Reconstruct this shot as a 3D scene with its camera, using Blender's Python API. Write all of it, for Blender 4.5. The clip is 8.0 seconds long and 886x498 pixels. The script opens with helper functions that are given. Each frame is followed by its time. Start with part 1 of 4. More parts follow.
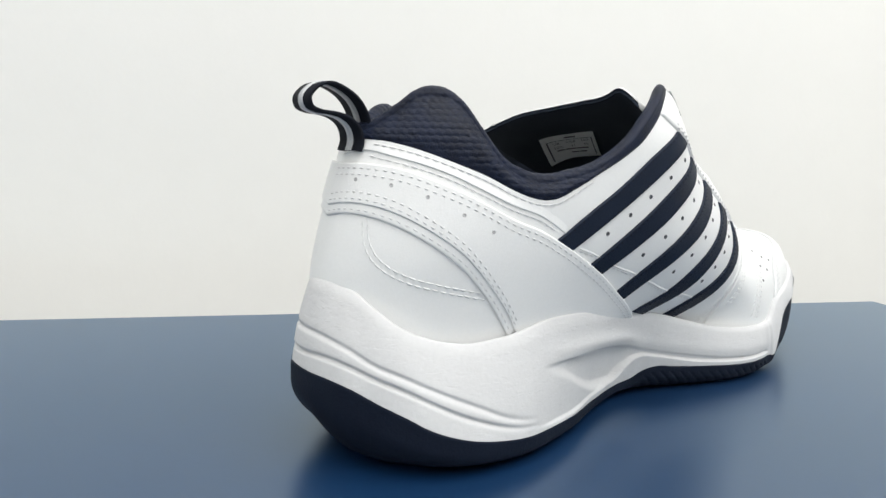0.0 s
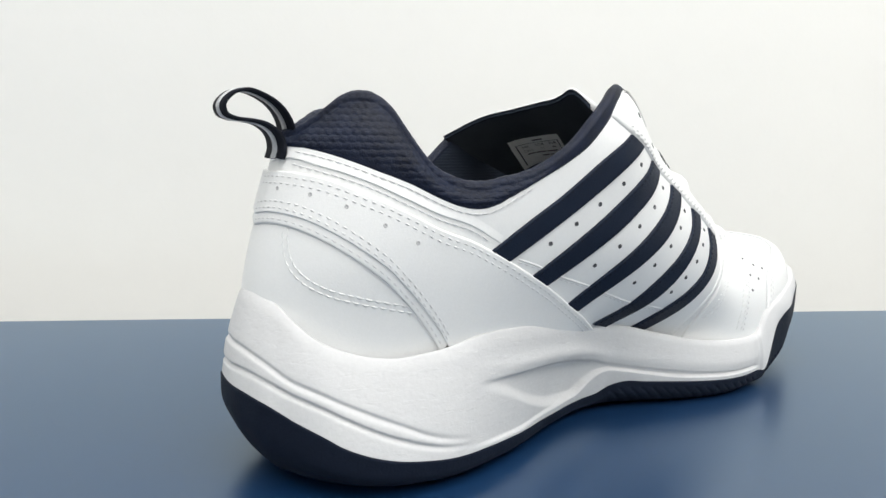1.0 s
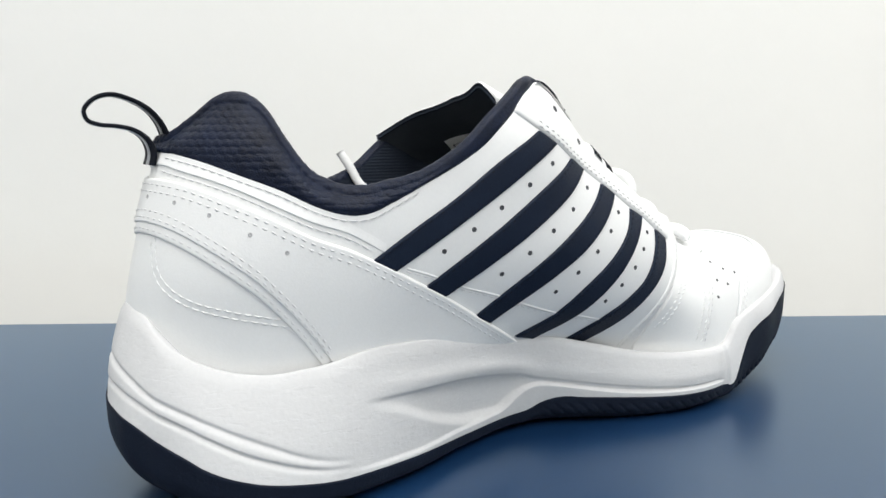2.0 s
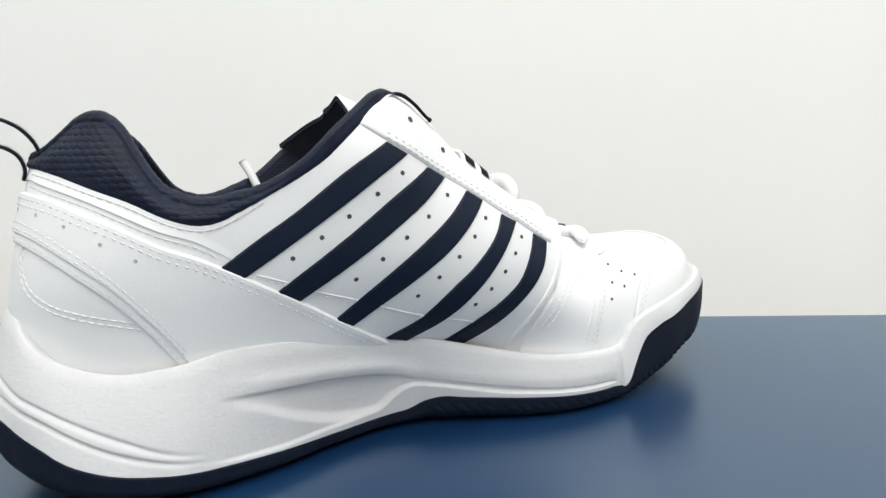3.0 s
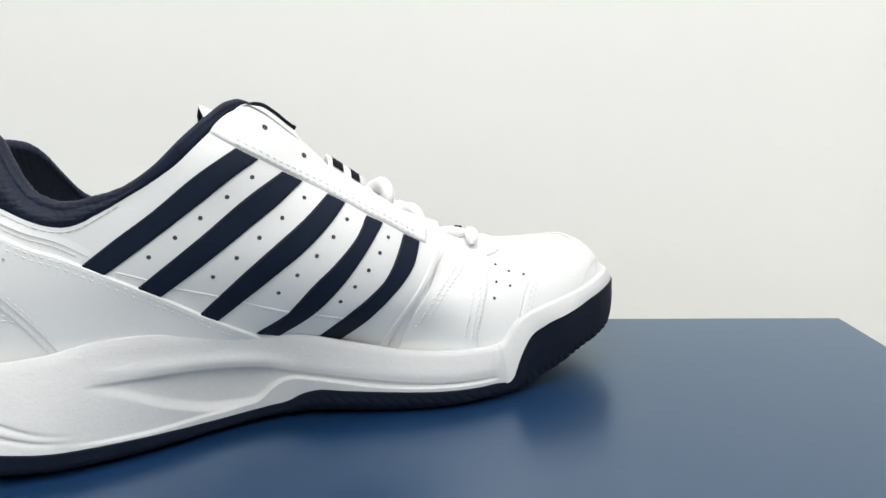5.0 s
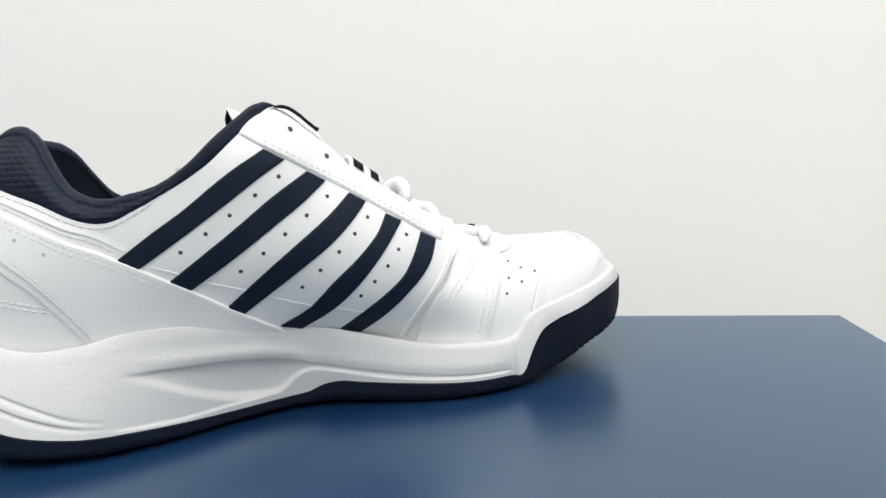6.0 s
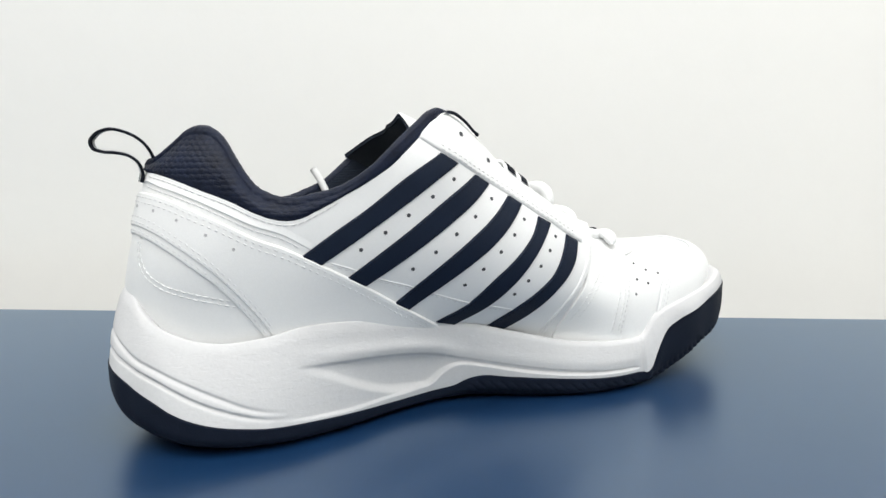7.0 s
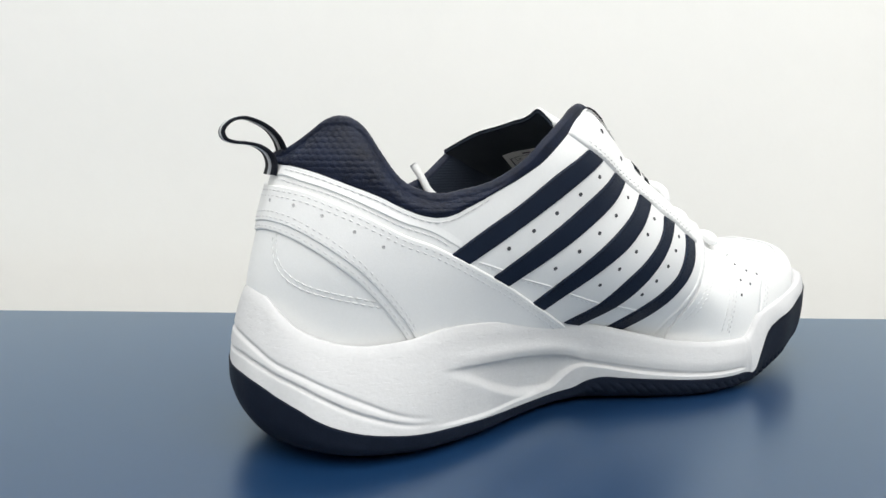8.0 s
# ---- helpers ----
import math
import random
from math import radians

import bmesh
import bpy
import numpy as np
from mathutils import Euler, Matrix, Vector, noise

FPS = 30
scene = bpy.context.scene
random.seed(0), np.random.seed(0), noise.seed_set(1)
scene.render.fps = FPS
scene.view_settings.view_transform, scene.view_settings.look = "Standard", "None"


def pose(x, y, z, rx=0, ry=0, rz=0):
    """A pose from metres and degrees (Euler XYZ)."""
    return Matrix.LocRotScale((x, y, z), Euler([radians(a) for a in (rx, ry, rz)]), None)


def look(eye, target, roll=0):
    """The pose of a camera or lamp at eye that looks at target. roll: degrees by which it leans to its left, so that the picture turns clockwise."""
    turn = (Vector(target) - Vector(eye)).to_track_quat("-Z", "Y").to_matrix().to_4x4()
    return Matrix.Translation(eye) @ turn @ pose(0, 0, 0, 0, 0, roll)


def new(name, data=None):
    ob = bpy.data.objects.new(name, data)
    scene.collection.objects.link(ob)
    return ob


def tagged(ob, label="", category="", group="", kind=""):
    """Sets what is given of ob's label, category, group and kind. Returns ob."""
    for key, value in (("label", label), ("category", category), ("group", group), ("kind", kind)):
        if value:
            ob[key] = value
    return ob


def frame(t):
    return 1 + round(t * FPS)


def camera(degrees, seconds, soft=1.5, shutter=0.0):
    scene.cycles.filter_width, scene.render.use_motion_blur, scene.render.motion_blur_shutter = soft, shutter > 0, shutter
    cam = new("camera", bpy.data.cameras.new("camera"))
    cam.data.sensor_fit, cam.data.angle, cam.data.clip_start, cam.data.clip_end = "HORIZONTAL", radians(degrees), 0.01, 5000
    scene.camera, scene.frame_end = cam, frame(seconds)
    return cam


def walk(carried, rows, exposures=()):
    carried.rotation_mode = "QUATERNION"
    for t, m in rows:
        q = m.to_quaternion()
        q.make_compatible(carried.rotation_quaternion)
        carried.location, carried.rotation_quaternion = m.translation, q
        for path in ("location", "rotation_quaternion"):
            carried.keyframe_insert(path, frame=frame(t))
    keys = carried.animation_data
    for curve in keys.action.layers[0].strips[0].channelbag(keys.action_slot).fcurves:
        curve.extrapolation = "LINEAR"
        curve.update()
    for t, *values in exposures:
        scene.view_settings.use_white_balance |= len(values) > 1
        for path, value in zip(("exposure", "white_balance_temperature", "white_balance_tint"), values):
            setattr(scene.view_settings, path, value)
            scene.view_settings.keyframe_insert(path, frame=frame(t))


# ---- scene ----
# camera: seconds, eye (x, y, z), heading, pitch, roll
cam = camera(64.67, 8.0)
ROWS = [
    (0.0, -0.0818, -0.2275, 0.1128, -32.09, -8.73, 1.91),
    (0.5, -0.0630, -0.2360, 0.1153, -29.98, -8.95, 1.70),
    (1.0, -0.0377, -0.2402, 0.1172, -27.33, -9.11, 1.39),
    (2.5, 0.0585, -0.2627, 0.1225, -19.03, -9.94, -0.63),
    (3.0, 0.0887, -0.2814, 0.1253, -17.22, -10.09, -1.01),
    (3.5, 0.1195, -0.2918, 0.1234, -15.24, -9.83, -1.31),
    (4.0, 0.1455, -0.2993, 0.1252, -13.54, -10.17, -1.71),
    (4.5, 0.1652, -0.3083, 0.1226, -12.12, -9.72, -2.15),
    (6.0, 0.1562, -0.3271, 0.1217, -11.57, -9.06, -2.08),
    (6.5, 0.1188, -0.3330, 0.1280, -12.36, -9.70, -1.05),
    (7.0, 0.0735, -0.3231, 0.1262, -13.98, -9.11, -0.62),
    (7.5, 0.0388, -0.3079, 0.1256, -15.73, -9.14, -0.58),
    (8.0, -0.0051, -0.2905, 0.1238, -19.02, -9.02, 0.56),
]


def heading(x, y, z, yaw, pitch, roll):
    a, b = radians(yaw), radians(pitch)
    way = Vector((-math.sin(a) * math.cos(b), math.cos(a) * math.cos(b), math.sin(b)))
    return look((x, y, z), Vector((x, y, z)) + way, roll)


walk(cam, [(t, heading(*row)) for t, *row in ROWS], [(0.0, 0.02), (1.0, 0.05), (2.5, 0.0), (4.5, -0.04), (6.0, -0.04), (7.0, 0.03), (8.0, 0.03)])


# ---- world, lights, exposure ----
world = bpy.data.worlds.new("world")
scene.world = world
world.use_nodes = True
world.node_tree.nodes["Background"].inputs[0].default_value = (0.8, 0.85, 0.9, 1)
world.node_tree.nodes["Background"].inputs[1].default_value = 0.15


def area_lamp(name, x, y, z, tx, ty, tz, w, h, watts, colour):
    data = bpy.data.lights.new(name, "AREA")
    data.shape, data.size, data.size_y, data.energy, data.color = "RECTANGLE", w, h, watts, colour
    ob = new(name, data)
    ob.matrix_world = look((x, y, z), (tx, ty, tz))
    return ob


# two unseen lamps, added and tuned for the soft front and overhead light
area_lamp("unseen_soft_light", 0.22, -0.98, 1.50, 0.14, 0.0, 0.05, 2.2, 1.1, 31.0, (1.0, 0.994, 0.98))
area_lamp("unseen_soft_light", -0.30, -0.20, 1.68, -0.30, -0.18, 0, 2.2, 0.4, 17.5, (1.0, 0.994, 0.98))


# ---- materials ----
def material(name, colour, rough=0.5, spec=0.5, coat=0.0, sheen=0.0):
    m = bpy.data.materials.new(name)
    m.use_nodes = True
    b = m.node_tree.nodes["Principled BSDF"]
    b.inputs["Base Color"].default_value = (*colour, 1)
    b.inputs["Roughness"].default_value = rough
    b.inputs["Specular IOR Level"].default_value = spec
    b.inputs["Coat Weight"].default_value = coat
    b.inputs["Sheen Weight"].default_value = sheen
    return m


def node(m, kind, **values):
    n = m.node_tree.nodes.new(kind)
    for key, value in values.items():
        n.inputs[key.replace("_", " ")].default_value = value
    return n


def link(m, a, out, b, into):
    m.node_tree.links.new(a.outputs[out], b.inputs[into])


def grain(m, fine, coarse, tint, bump, bump_scale, rough_spread=0.1, distance=0.001):
    """Two scales of variation: a colour drift, a roughness drift and a fine relief."""
    t = m.node_tree
    b = t.nodes["Principled BSDF"]
    base = tuple(b.inputs["Base Color"].default_value)
    co = t.nodes.new("ShaderNodeTexCoord")
    n1 = node(m, "ShaderNodeTexNoise", Scale=coarse, Detail=4.0)
    n2 = node(m, "ShaderNodeTexNoise", Scale=fine, Detail=3.0)
    n3 = node(m, "ShaderNodeTexNoise", Scale=bump_scale, Detail=2.0)
    for n in (n1, n2, n3):
        link(m, co, "Object", n, "Vector")
    add = t.nodes.new("ShaderNodeMath")
    add.operation = "ADD"
    link(m, n1, "Fac", add, 0)
    link(m, n2, "Fac", add, 1)
    ramp = t.nodes.new("ShaderNodeMapRange")
    ramp.inputs["From Min"].default_value, ramp.inputs["From Max"].default_value = 0.7, 1.3
    link(m, add, 0, ramp, "Value")
    mix = t.nodes.new("ShaderNodeMix")
    mix.data_type = "RGBA"
    mix.inputs["A"].default_value = base
    mix.inputs["B"].default_value = (*tint, 1)
    link(m, ramp, 0, mix, "Factor")
    link(m, mix, "Result", b, "Base Color")
    rr = t.nodes.new("ShaderNodeMapRange")
    r0 = b.inputs["Roughness"].default_value
    rr.inputs["To Min"].default_value, rr.inputs["To Max"].default_value = r0 - rough_spread, r0 + rough_spread
    link(m, n1, "Fac", rr, "Value")
    link(m, rr, 0, b, "Roughness")
    bu = node(m, "ShaderNodeBump", Strength=bump, Distance=distance)
    link(m, n3, "Fac", bu, "Height")
    link(m, bu, 0, b, "Normal")
    return m


WHITE_LEATHER = grain(material("white_leather", (0.768, 0.775, 0.774), 0.46, 0.4), 900, 40, (0.742, 0.751, 0.751), 0.10, 1500, 0.08, 0.0004)
WHITE_FOAM = grain(material("white_foam", (0.590, 0.592, 0.598), 0.82, 0.15), 700, 60, (0.555, 0.557, 0.565), 0.12, 900, 0.08, 0.0005)
crease = WHITE_FOAM.node_tree
fine_bump = [n for n in crease.nodes if n.type == "BUMP"][0]
stretch = crease.nodes.new("ShaderNodeMapping")
stretch.inputs["Scale"].default_value = (0.45, 0.6, 1.3)
wrinkle = node(WHITE_FOAM, "ShaderNodeTexNoise", Scale=420.0, Detail=3.0, Distortion=0.6)
crease_bump = node(WHITE_FOAM, "ShaderNodeBump", Strength=0.24, Distance=0.0006)
patch, patch_map = node(WHITE_FOAM, "ShaderNodeTexNoise", Scale=38.0, Detail=2.0), node(WHITE_FOAM, "ShaderNodeMapRange", From_Min=0.42, From_Max=0.66, To_Min=0.05, To_Max=0.42)
link(WHITE_FOAM, crease.nodes.new("ShaderNodeTexCoord"), "Object", stretch, "Vector")
link(WHITE_FOAM, stretch, 0, wrinkle, "Vector")
link(WHITE_FOAM, wrinkle, "Fac", crease_bump, "Height")
link(WHITE_FOAM, patch, "Fac", patch_map, "Value")
link(WHITE_FOAM, patch_map, 0, crease_bump, "Strength")
link(WHITE_FOAM, fine_bump, 0, crease_bump, "Normal")
link(WHITE_FOAM, crease_bump, 0, crease.nodes["Principled BSDF"], "Normal")
WHITE_CLOTH = grain(material("white_cloth", (0.80, 0.81, 0.81), 0.8, 0.2), 1200, 90, (0.74, 0.75, 0.75), 0.5, 1800, 0.05, 0.0004)
THREAD = material("white_thread", (0.70, 0.71, 0.71), 0.7, 0.3)
# grey for the thin shadow along the toe cap edge
EDGE_SHADE = material("cap_edge_shade", (0.60, 0.61, 0.62), 0.8, 0.2)
SEAM = material("grey_thread", (0.65, 0.65, 0.66), 0.8, 0.2)
NAVY_RUBBER = grain(material("navy_rubber", (0.0050, 0.0080, 0.0165), 0.60, 0.10), 800, 50, (0.0062, 0.0100, 0.0205), 0.3, 1100, 0.1, 0.0004)
NAVY_SUEDE = grain(material("navy_synthetic", (0.0042, 0.0092, 0.0225), 0.55, 0.18), 1200, 70, (0.0058, 0.0122, 0.0285), 0.4, 2200, 0.08, 0.0003)
NAVY_LINING = grain(material("navy_lining", (0.019, 0.025, 0.037), 0.9, 0.10), 1500, 80, (0.025, 0.032, 0.046), 0.5, 2500, 0.05, 0.0004)
# paler copy of the lining: missing light on the tongue back put into colour
BRIGHTENED_LINING = grain(material("brightened_lining", (0.044, 0.051, 0.062), 0.9, 0.10), 1500, 80, (0.058, 0.066, 0.078), 0.6, 2200, 0.05, 0.0005)
lining_relief = [n for n in NAVY_LINING.node_tree.nodes if n.type == "BUMP"][0]
ribs = node(NAVY_LINING, "ShaderNodeTexWave", Scale=230.0, Distortion=0.6, Detail=1.0)
ribs.bands_direction = "Z"
rib_relief = node(NAVY_LINING, "ShaderNodeBump", Strength=0.3, Distance=0.0005)
link(NAVY_LINING, NAVY_LINING.node_tree.nodes.new("ShaderNodeTexCoord"), "Object", ribs, "Vector")
link(NAVY_LINING, ribs, "Fac", rib_relief, "Height")
link(NAVY_LINING, lining_relief, 0, rib_relief, "Normal")
link(NAVY_LINING, rib_relief, 0, NAVY_LINING.node_tree.nodes["Principled BSDF"], "Normal")
# strong colour specks stand in for the knit's glints and dark gaps
NAVY_MESH = grain(material("navy_knit", (0.0010, 0.0028, 0.0095), 0.46, 0.18), 1700, 90, (0.0090, 0.0150, 0.0370), 0.6, 1900, 0.12, 0.0004)
NAVY_WEB = grain(material("navy_webbing", (0.0036, 0.0050, 0.0095), 0.75, 0.18), 1500, 90, (0.0065, 0.0085, 0.0150), 0.5, 2600, 0.05, 0.0004)
GREY_WEB = grain(material("grey_webbing", (0.56, 0.58, 0.60), 0.42, 0.5), 1500, 90, (0.38, 0.39, 0.41), 0.5, 2600, 0.05, 0.0004)
HOLE = material("hole_shade", (0.07, 0.072, 0.08), 0.9, 0.1)
PIN = material("pin_hole_shade", (0.42, 0.42, 0.43), 0.9, 0.1)
LABEL = grain(material("woven_label", (0.90, 0.90, 0.88), 0.8, 0.2), 900, 60, (0.80, 0.80, 0.78), 0.3, 2000, 0.05, 0.0003)
INK = material("label_ink", (0.11, 0.11, 0.12), 0.8, 0.1)
# blue laminate: a matt body under a thin clear sheen, both faintly clouded
TABLE = bpy.data.materials.new("blue_laminate")
TABLE.use_nodes = True
TABLE.node_tree.nodes.remove(TABLE.node_tree.nodes["Principled BSDF"])
where = TABLE.node_tree.nodes.new("ShaderNodeTexCoord")
cloud = node(TABLE, "ShaderNodeTexNoise", Scale=14.0, Detail=3.0)
speck = node(TABLE, "ShaderNodeTexNoise", Scale=330.0, Detail=1.0)
sheen = node(TABLE, "ShaderNodeMapRange", To_Min=0.276, To_Max=0.30)
tone = TABLE.node_tree.nodes.new("ShaderNodeMix")
tone.data_type = "RGBA"
tone.inputs["A"].default_value, tone.inputs["B"].default_value = (0.0026, 0.0225, 0.0710, 1), (0.0034, 0.0260, 0.0810, 1)
body, gloss = node(TABLE, "ShaderNodeBsdfDiffuse"), node(TABLE, "ShaderNodeBsdfGlossy")
facing, layers = node(TABLE, "ShaderNodeFresnel", IOR=2.0), TABLE.node_tree.nodes.new("ShaderNodeMixShader")
for n in (cloud, speck):
    link(TABLE, where, "Object", n, "Vector")
gloss.inputs["Color"].default_value = (0.82, 0.935, 1.0, 1)
link(TABLE, cloud, "Fac", sheen, "Value")
link(TABLE, sheen, 0, gloss, "Roughness")
link(TABLE, speck, "Fac", tone, "Factor")
TABLE.node_tree.links.new(tone.outputs[2], body.inputs["Color"])
link(TABLE, facing, 0, layers, 0)
link(TABLE, body, 0, layers, 1)
link(TABLE, gloss, 0, layers, 2)
link(TABLE, layers, 0, TABLE.node_tree.nodes["Material Output"], "Surface")
METAL = grain(material("grey_metal", (0.3, 0.31, 0.32), 0.45, 0.5), 300, 20, (0.27, 0.28, 0.29), 0.1, 500)
WALL = grain(material("wall_paint", (0.80, 0.802, 0.785), 0.75, 0.3), 60, 1.3, (0.79, 0.792, 0.775), 0.06, 220, 0.05, 0.001)
CEILING = grain(material("ceiling_paint", (0.82, 0.82, 0.81), 0.85, 0.2), 40, 2, (0.80, 0.80, 0.79), 0.2, 150, 0.05, 0.002)
FLOOR = grain(material("floor_tile", (0.55, 0.54, 0.52), 0.35, 0.5), 60, 3, (0.50, 0.49, 0.47), 0.1, 200, 0.05, 0.002)


# ---- mesh helpers ----
def mesh_object(name, verts, faces, mat, parent=None, label="", smooth=True):
    me = bpy.data.meshes.new(name)
    me.from_pydata([tuple(map(float, v)) for v in verts], [], faces)
    if smooth:
        me.polygons.foreach_set("use_smooth", [True] * len(me.polygons))
    me.materials.append(mat)
    me.update()
    ob = new(name, me)
    ob.parent = parent
    if label:
        tagged(ob, label)
    return ob


def grid_data(p, wrap_u=False, wrap_v=False, base=0):
    """Vertices and quads of an n by m sheet of points."""
    n, m = p.shape[:2]
    iu, iv = range(n if wrap_u else n - 1), range(m if wrap_v else m - 1)
    faces = [(base + i * m + j, base + (i + 1) % n * m + j, base + (i + 1) % n * m + (j + 1) % m, base + i * m + (j + 1) % m) for i in iu for j in iv]
    return list(p.reshape(-1, 3)), faces


def sheet(name, p, mat, parent, label="", wrap_u=False, wrap_v=False):
    v, f = grid_data(p, wrap_u, wrap_v)
    return mesh_object(name, v, f, mat, parent, label)


def box(name, size, m, mat, parent=None, label="", bevel=0.002):
    bm = bmesh.new()
    bmesh.ops.create_cube(bm, size=1)
    bmesh.ops.scale(bm, vec=size, verts=bm.verts)
    if bevel:
        bmesh.ops.bevel(bm, geom=bm.edges[:], offset=bevel, segments=2, affect="EDGES")
    me = bpy.data.meshes.new(name)
    bm.to_mesh(me)
    bm.free()
    me.materials.append(mat)
    ob = new(name, me)
    ob.parent = parent
    ob.matrix_local = m
    if label:
        tagged(ob, label)
    return ob


def tube_data(points, radius, sides=8, flat=1.0, base=0, up=(0, 0, 1)):
    """A round or flattened cord along points, closed at both ends."""
    p = np.array(points, float)
    n = len(p)
    tan = np.gradient(p, axis=0)
    tan /= np.linalg.norm(tan, axis=1)[:, None]
    rad = np.broadcast_to(np.asarray(radius, float), (n,)).copy()
    a = np.zeros((n, 3))
    q = np.cross(tan[0], np.array(up, float))
    for i in range(n):
        q = q - tan[i] * (q @ tan[i])
        q = q / (np.linalg.norm(q) + 1e-12)
        a[i] = q
    b = np.cross(a, tan)
    ang = np.linspace(0, 2 * np.pi, sides, endpoint=False)
    ring = p[:, None] + rad[:, None, None] * (a[:, None] * np.cos(ang)[None, :, None] + flat * b[:, None] * np.sin(ang)[None, :, None])
    v, f = grid_data(ring, wrap_v=True, base=base)
    f = f + [tuple(base + j for j in range(sides))[::-1], tuple(base + (n - 1) * sides + j for j in range(sides))]
    return v, f


def resample(points, n):
    """n points at even steps along a smooth line through the given ones (any dimension)."""
    p = np.array(points, float)
    d = np.concatenate([[0], np.cumsum(np.linalg.norm(np.diff(p, axis=0), axis=1) + 1e-9)])
    fs = [curve(list(zip(d, p[:, k]))) for k in range(p.shape[1])]
    t = np.linspace(0, d[-1], n)
    return np.stack([f(t) for f in fs], -1)


# ---- room and table ----
TURN = -19.11
CORNER = Vector((0.4923, 0.0493, 0.0))
TABLE_M = Matrix.Translation(CORNER) @ pose(0, 0, 0, 0, 0, TURN)
TABLE_W, TABLE_D, TABLE_H = 1.40, 0.76, 0.75
GAP = 0.16


def structure(ob, label, category):
    return tagged(ob, label, category, kind="structure")


def room():
    x0, x1, y0, y1, z0, z1 = -2.0, 1.3, -2.2, GAP, -TABLE_H, 1.75
    cx, cy, w, d, h = (x0 + x1) / 2, (y0 + y1) / 2, x1 - x0, y1 - y0, z1 - z0
    t = 0.12
    at = lambda x, y, z: TABLE_M @ pose(x, y, z)
    structure(box("wall_north", (w + 2 * t, t, h), at(cx, y1 + t / 2, (z0 + z1) / 2), WALL, bevel=0), "plain warm white painted wall behind the table", "wall")
    structure(box("wall_south", (w + 2 * t, t, h), at(cx, y0 - t / 2, (z0 + z1) / 2), WALL, bevel=0), "plain warm white painted wall", "wall")
    structure(box("wall_west", (t, d, h), at(x0 - t / 2, cy, (z0 + z1) / 2), WALL, bevel=0), "plain warm white painted wall", "wall")
    structure(box("wall_east", (t, d, h), at(x1 + t / 2, cy, (z0 + z1) / 2), WALL, bevel=0), "plain warm white painted wall", "wall")
    structure(box("floor", (w + 2 * t, d + 2 * t, t), at(cx, cy, z0 - t / 2), FLOOR, bevel=0), "pale grey floor under the table", "floor")
    structure(box("ceiling", (w + 2 * t, d + 2 * t, t), at(cx, cy, z1 + t / 2), CEILING, bevel=0), "plain white ceiling", "ceiling")


def table():
    top_t = 0.022
    root = new("table")
    root.matrix_world = TABLE_M @ pose(-TABLE_W / 2, -TABLE_D / 2, -TABLE_H)
    tagged(root, "low-gloss blue laminate table with a square corner", "table")
    box("tabletop", (TABLE_W, TABLE_D, top_t), pose(0, 0, TABLE_H - top_t / 2), TABLE, root, bevel=0.0012)
    for sx in (-1, 1):
        for sy in (-1, 1):
            box("leg", (0.04, 0.04, TABLE_H - top_t), pose(sx * (TABLE_W / 2 - 0.09), sy * (TABLE_D / 2 - 0.09), (TABLE_H - top_t) / 2), METAL, root)


room()
table()


# ---- the shoe ----
def curve(knots):
    """A smooth function through (x, value) knots."""
    k = np.array(sorted(knots), float)
    xs, ys = k[:, 0], k[:, 1]
    d = np.diff(ys) / np.diff(xs)
    m = np.concatenate([[d[0]], (d[1:] * np.diff(xs)[:-1] + d[:-1] * np.diff(xs)[1:]) / (xs[2:] - xs[:-2]), [d[-1]]])

    def f(x):
        x = np.clip(np.asarray(x, float), xs[0], xs[-1])
        i = np.clip(np.searchsorted(xs, x) - 1, 0, len(xs) - 2)
        h = xs[i + 1] - xs[i]
        t = (x - xs[i]) / h
        return ((2 * t**3 - 3 * t**2 + 1) * ys[i] + (t**3 - 2 * t**2 + t) * h * m[i]
                + (3 * t**2 - 2 * t**3) * ys[i + 1] + (t**3 - t**2) * h * m[i + 1])
    return f


# ---- the body of the upper: side wall in plan, by height ----
SIDE_Z = (0.03, 0.055, 0.075, 0.095, 0.115, 0.14)
SIDE = {
    0.05: (-0.0270, -0.0305, -0.0325, -0.0305, -0.0250, -0.0140),
    0.075: (-0.0285, -0.0335, -0.0362, -0.0362, -0.0320, -0.0230),
    0.10: (-0.0245, -0.0318, -0.0376, -0.0389, -0.0365, -0.0290),
    0.125: (-0.0195, -0.0302, -0.0380, -0.0405, -0.0402, -0.0330),
    0.15: (-0.0100, -0.0292, -0.0382, -0.0391, -0.0374, -0.0245),
    0.175: (-0.0090, -0.0289, -0.0340, -0.0300, -0.0170, -0.0010),
    0.20: (-0.0120, -0.0260, -0.0262, -0.0153, 0.0040, 0.0195),
    0.23: (-0.0140, -0.0178, -0.0083, 0.0080, 0.0208, 0.0350),
    0.26: (-0.0140, -0.0120, 0.0000, 0.0160, 0.0300, 0.0400),
}
HEEL_X, HEEL_Y = 0.05, 0.0052
heel_back = curve([(0.03, 0.0090), (0.055, 0.0098), (0.065, 0.0108), (0.075, 0.0128), (0.088, 0.016), (0.108, 0.0215), (0.12, 0.0245), (0.14, 0.030)])
side_rows = [curve(list(zip(SIDE_Z, row))) for row in SIDE.values()]
side_x = list(SIDE)
axis = curve([(0.0, 0.005), (0.05, 0.0052), (0.1, 0.0090), (0.15, 0.014), (0.2, 0.026), (0.25, 0.036), (0.34, 0.046)])


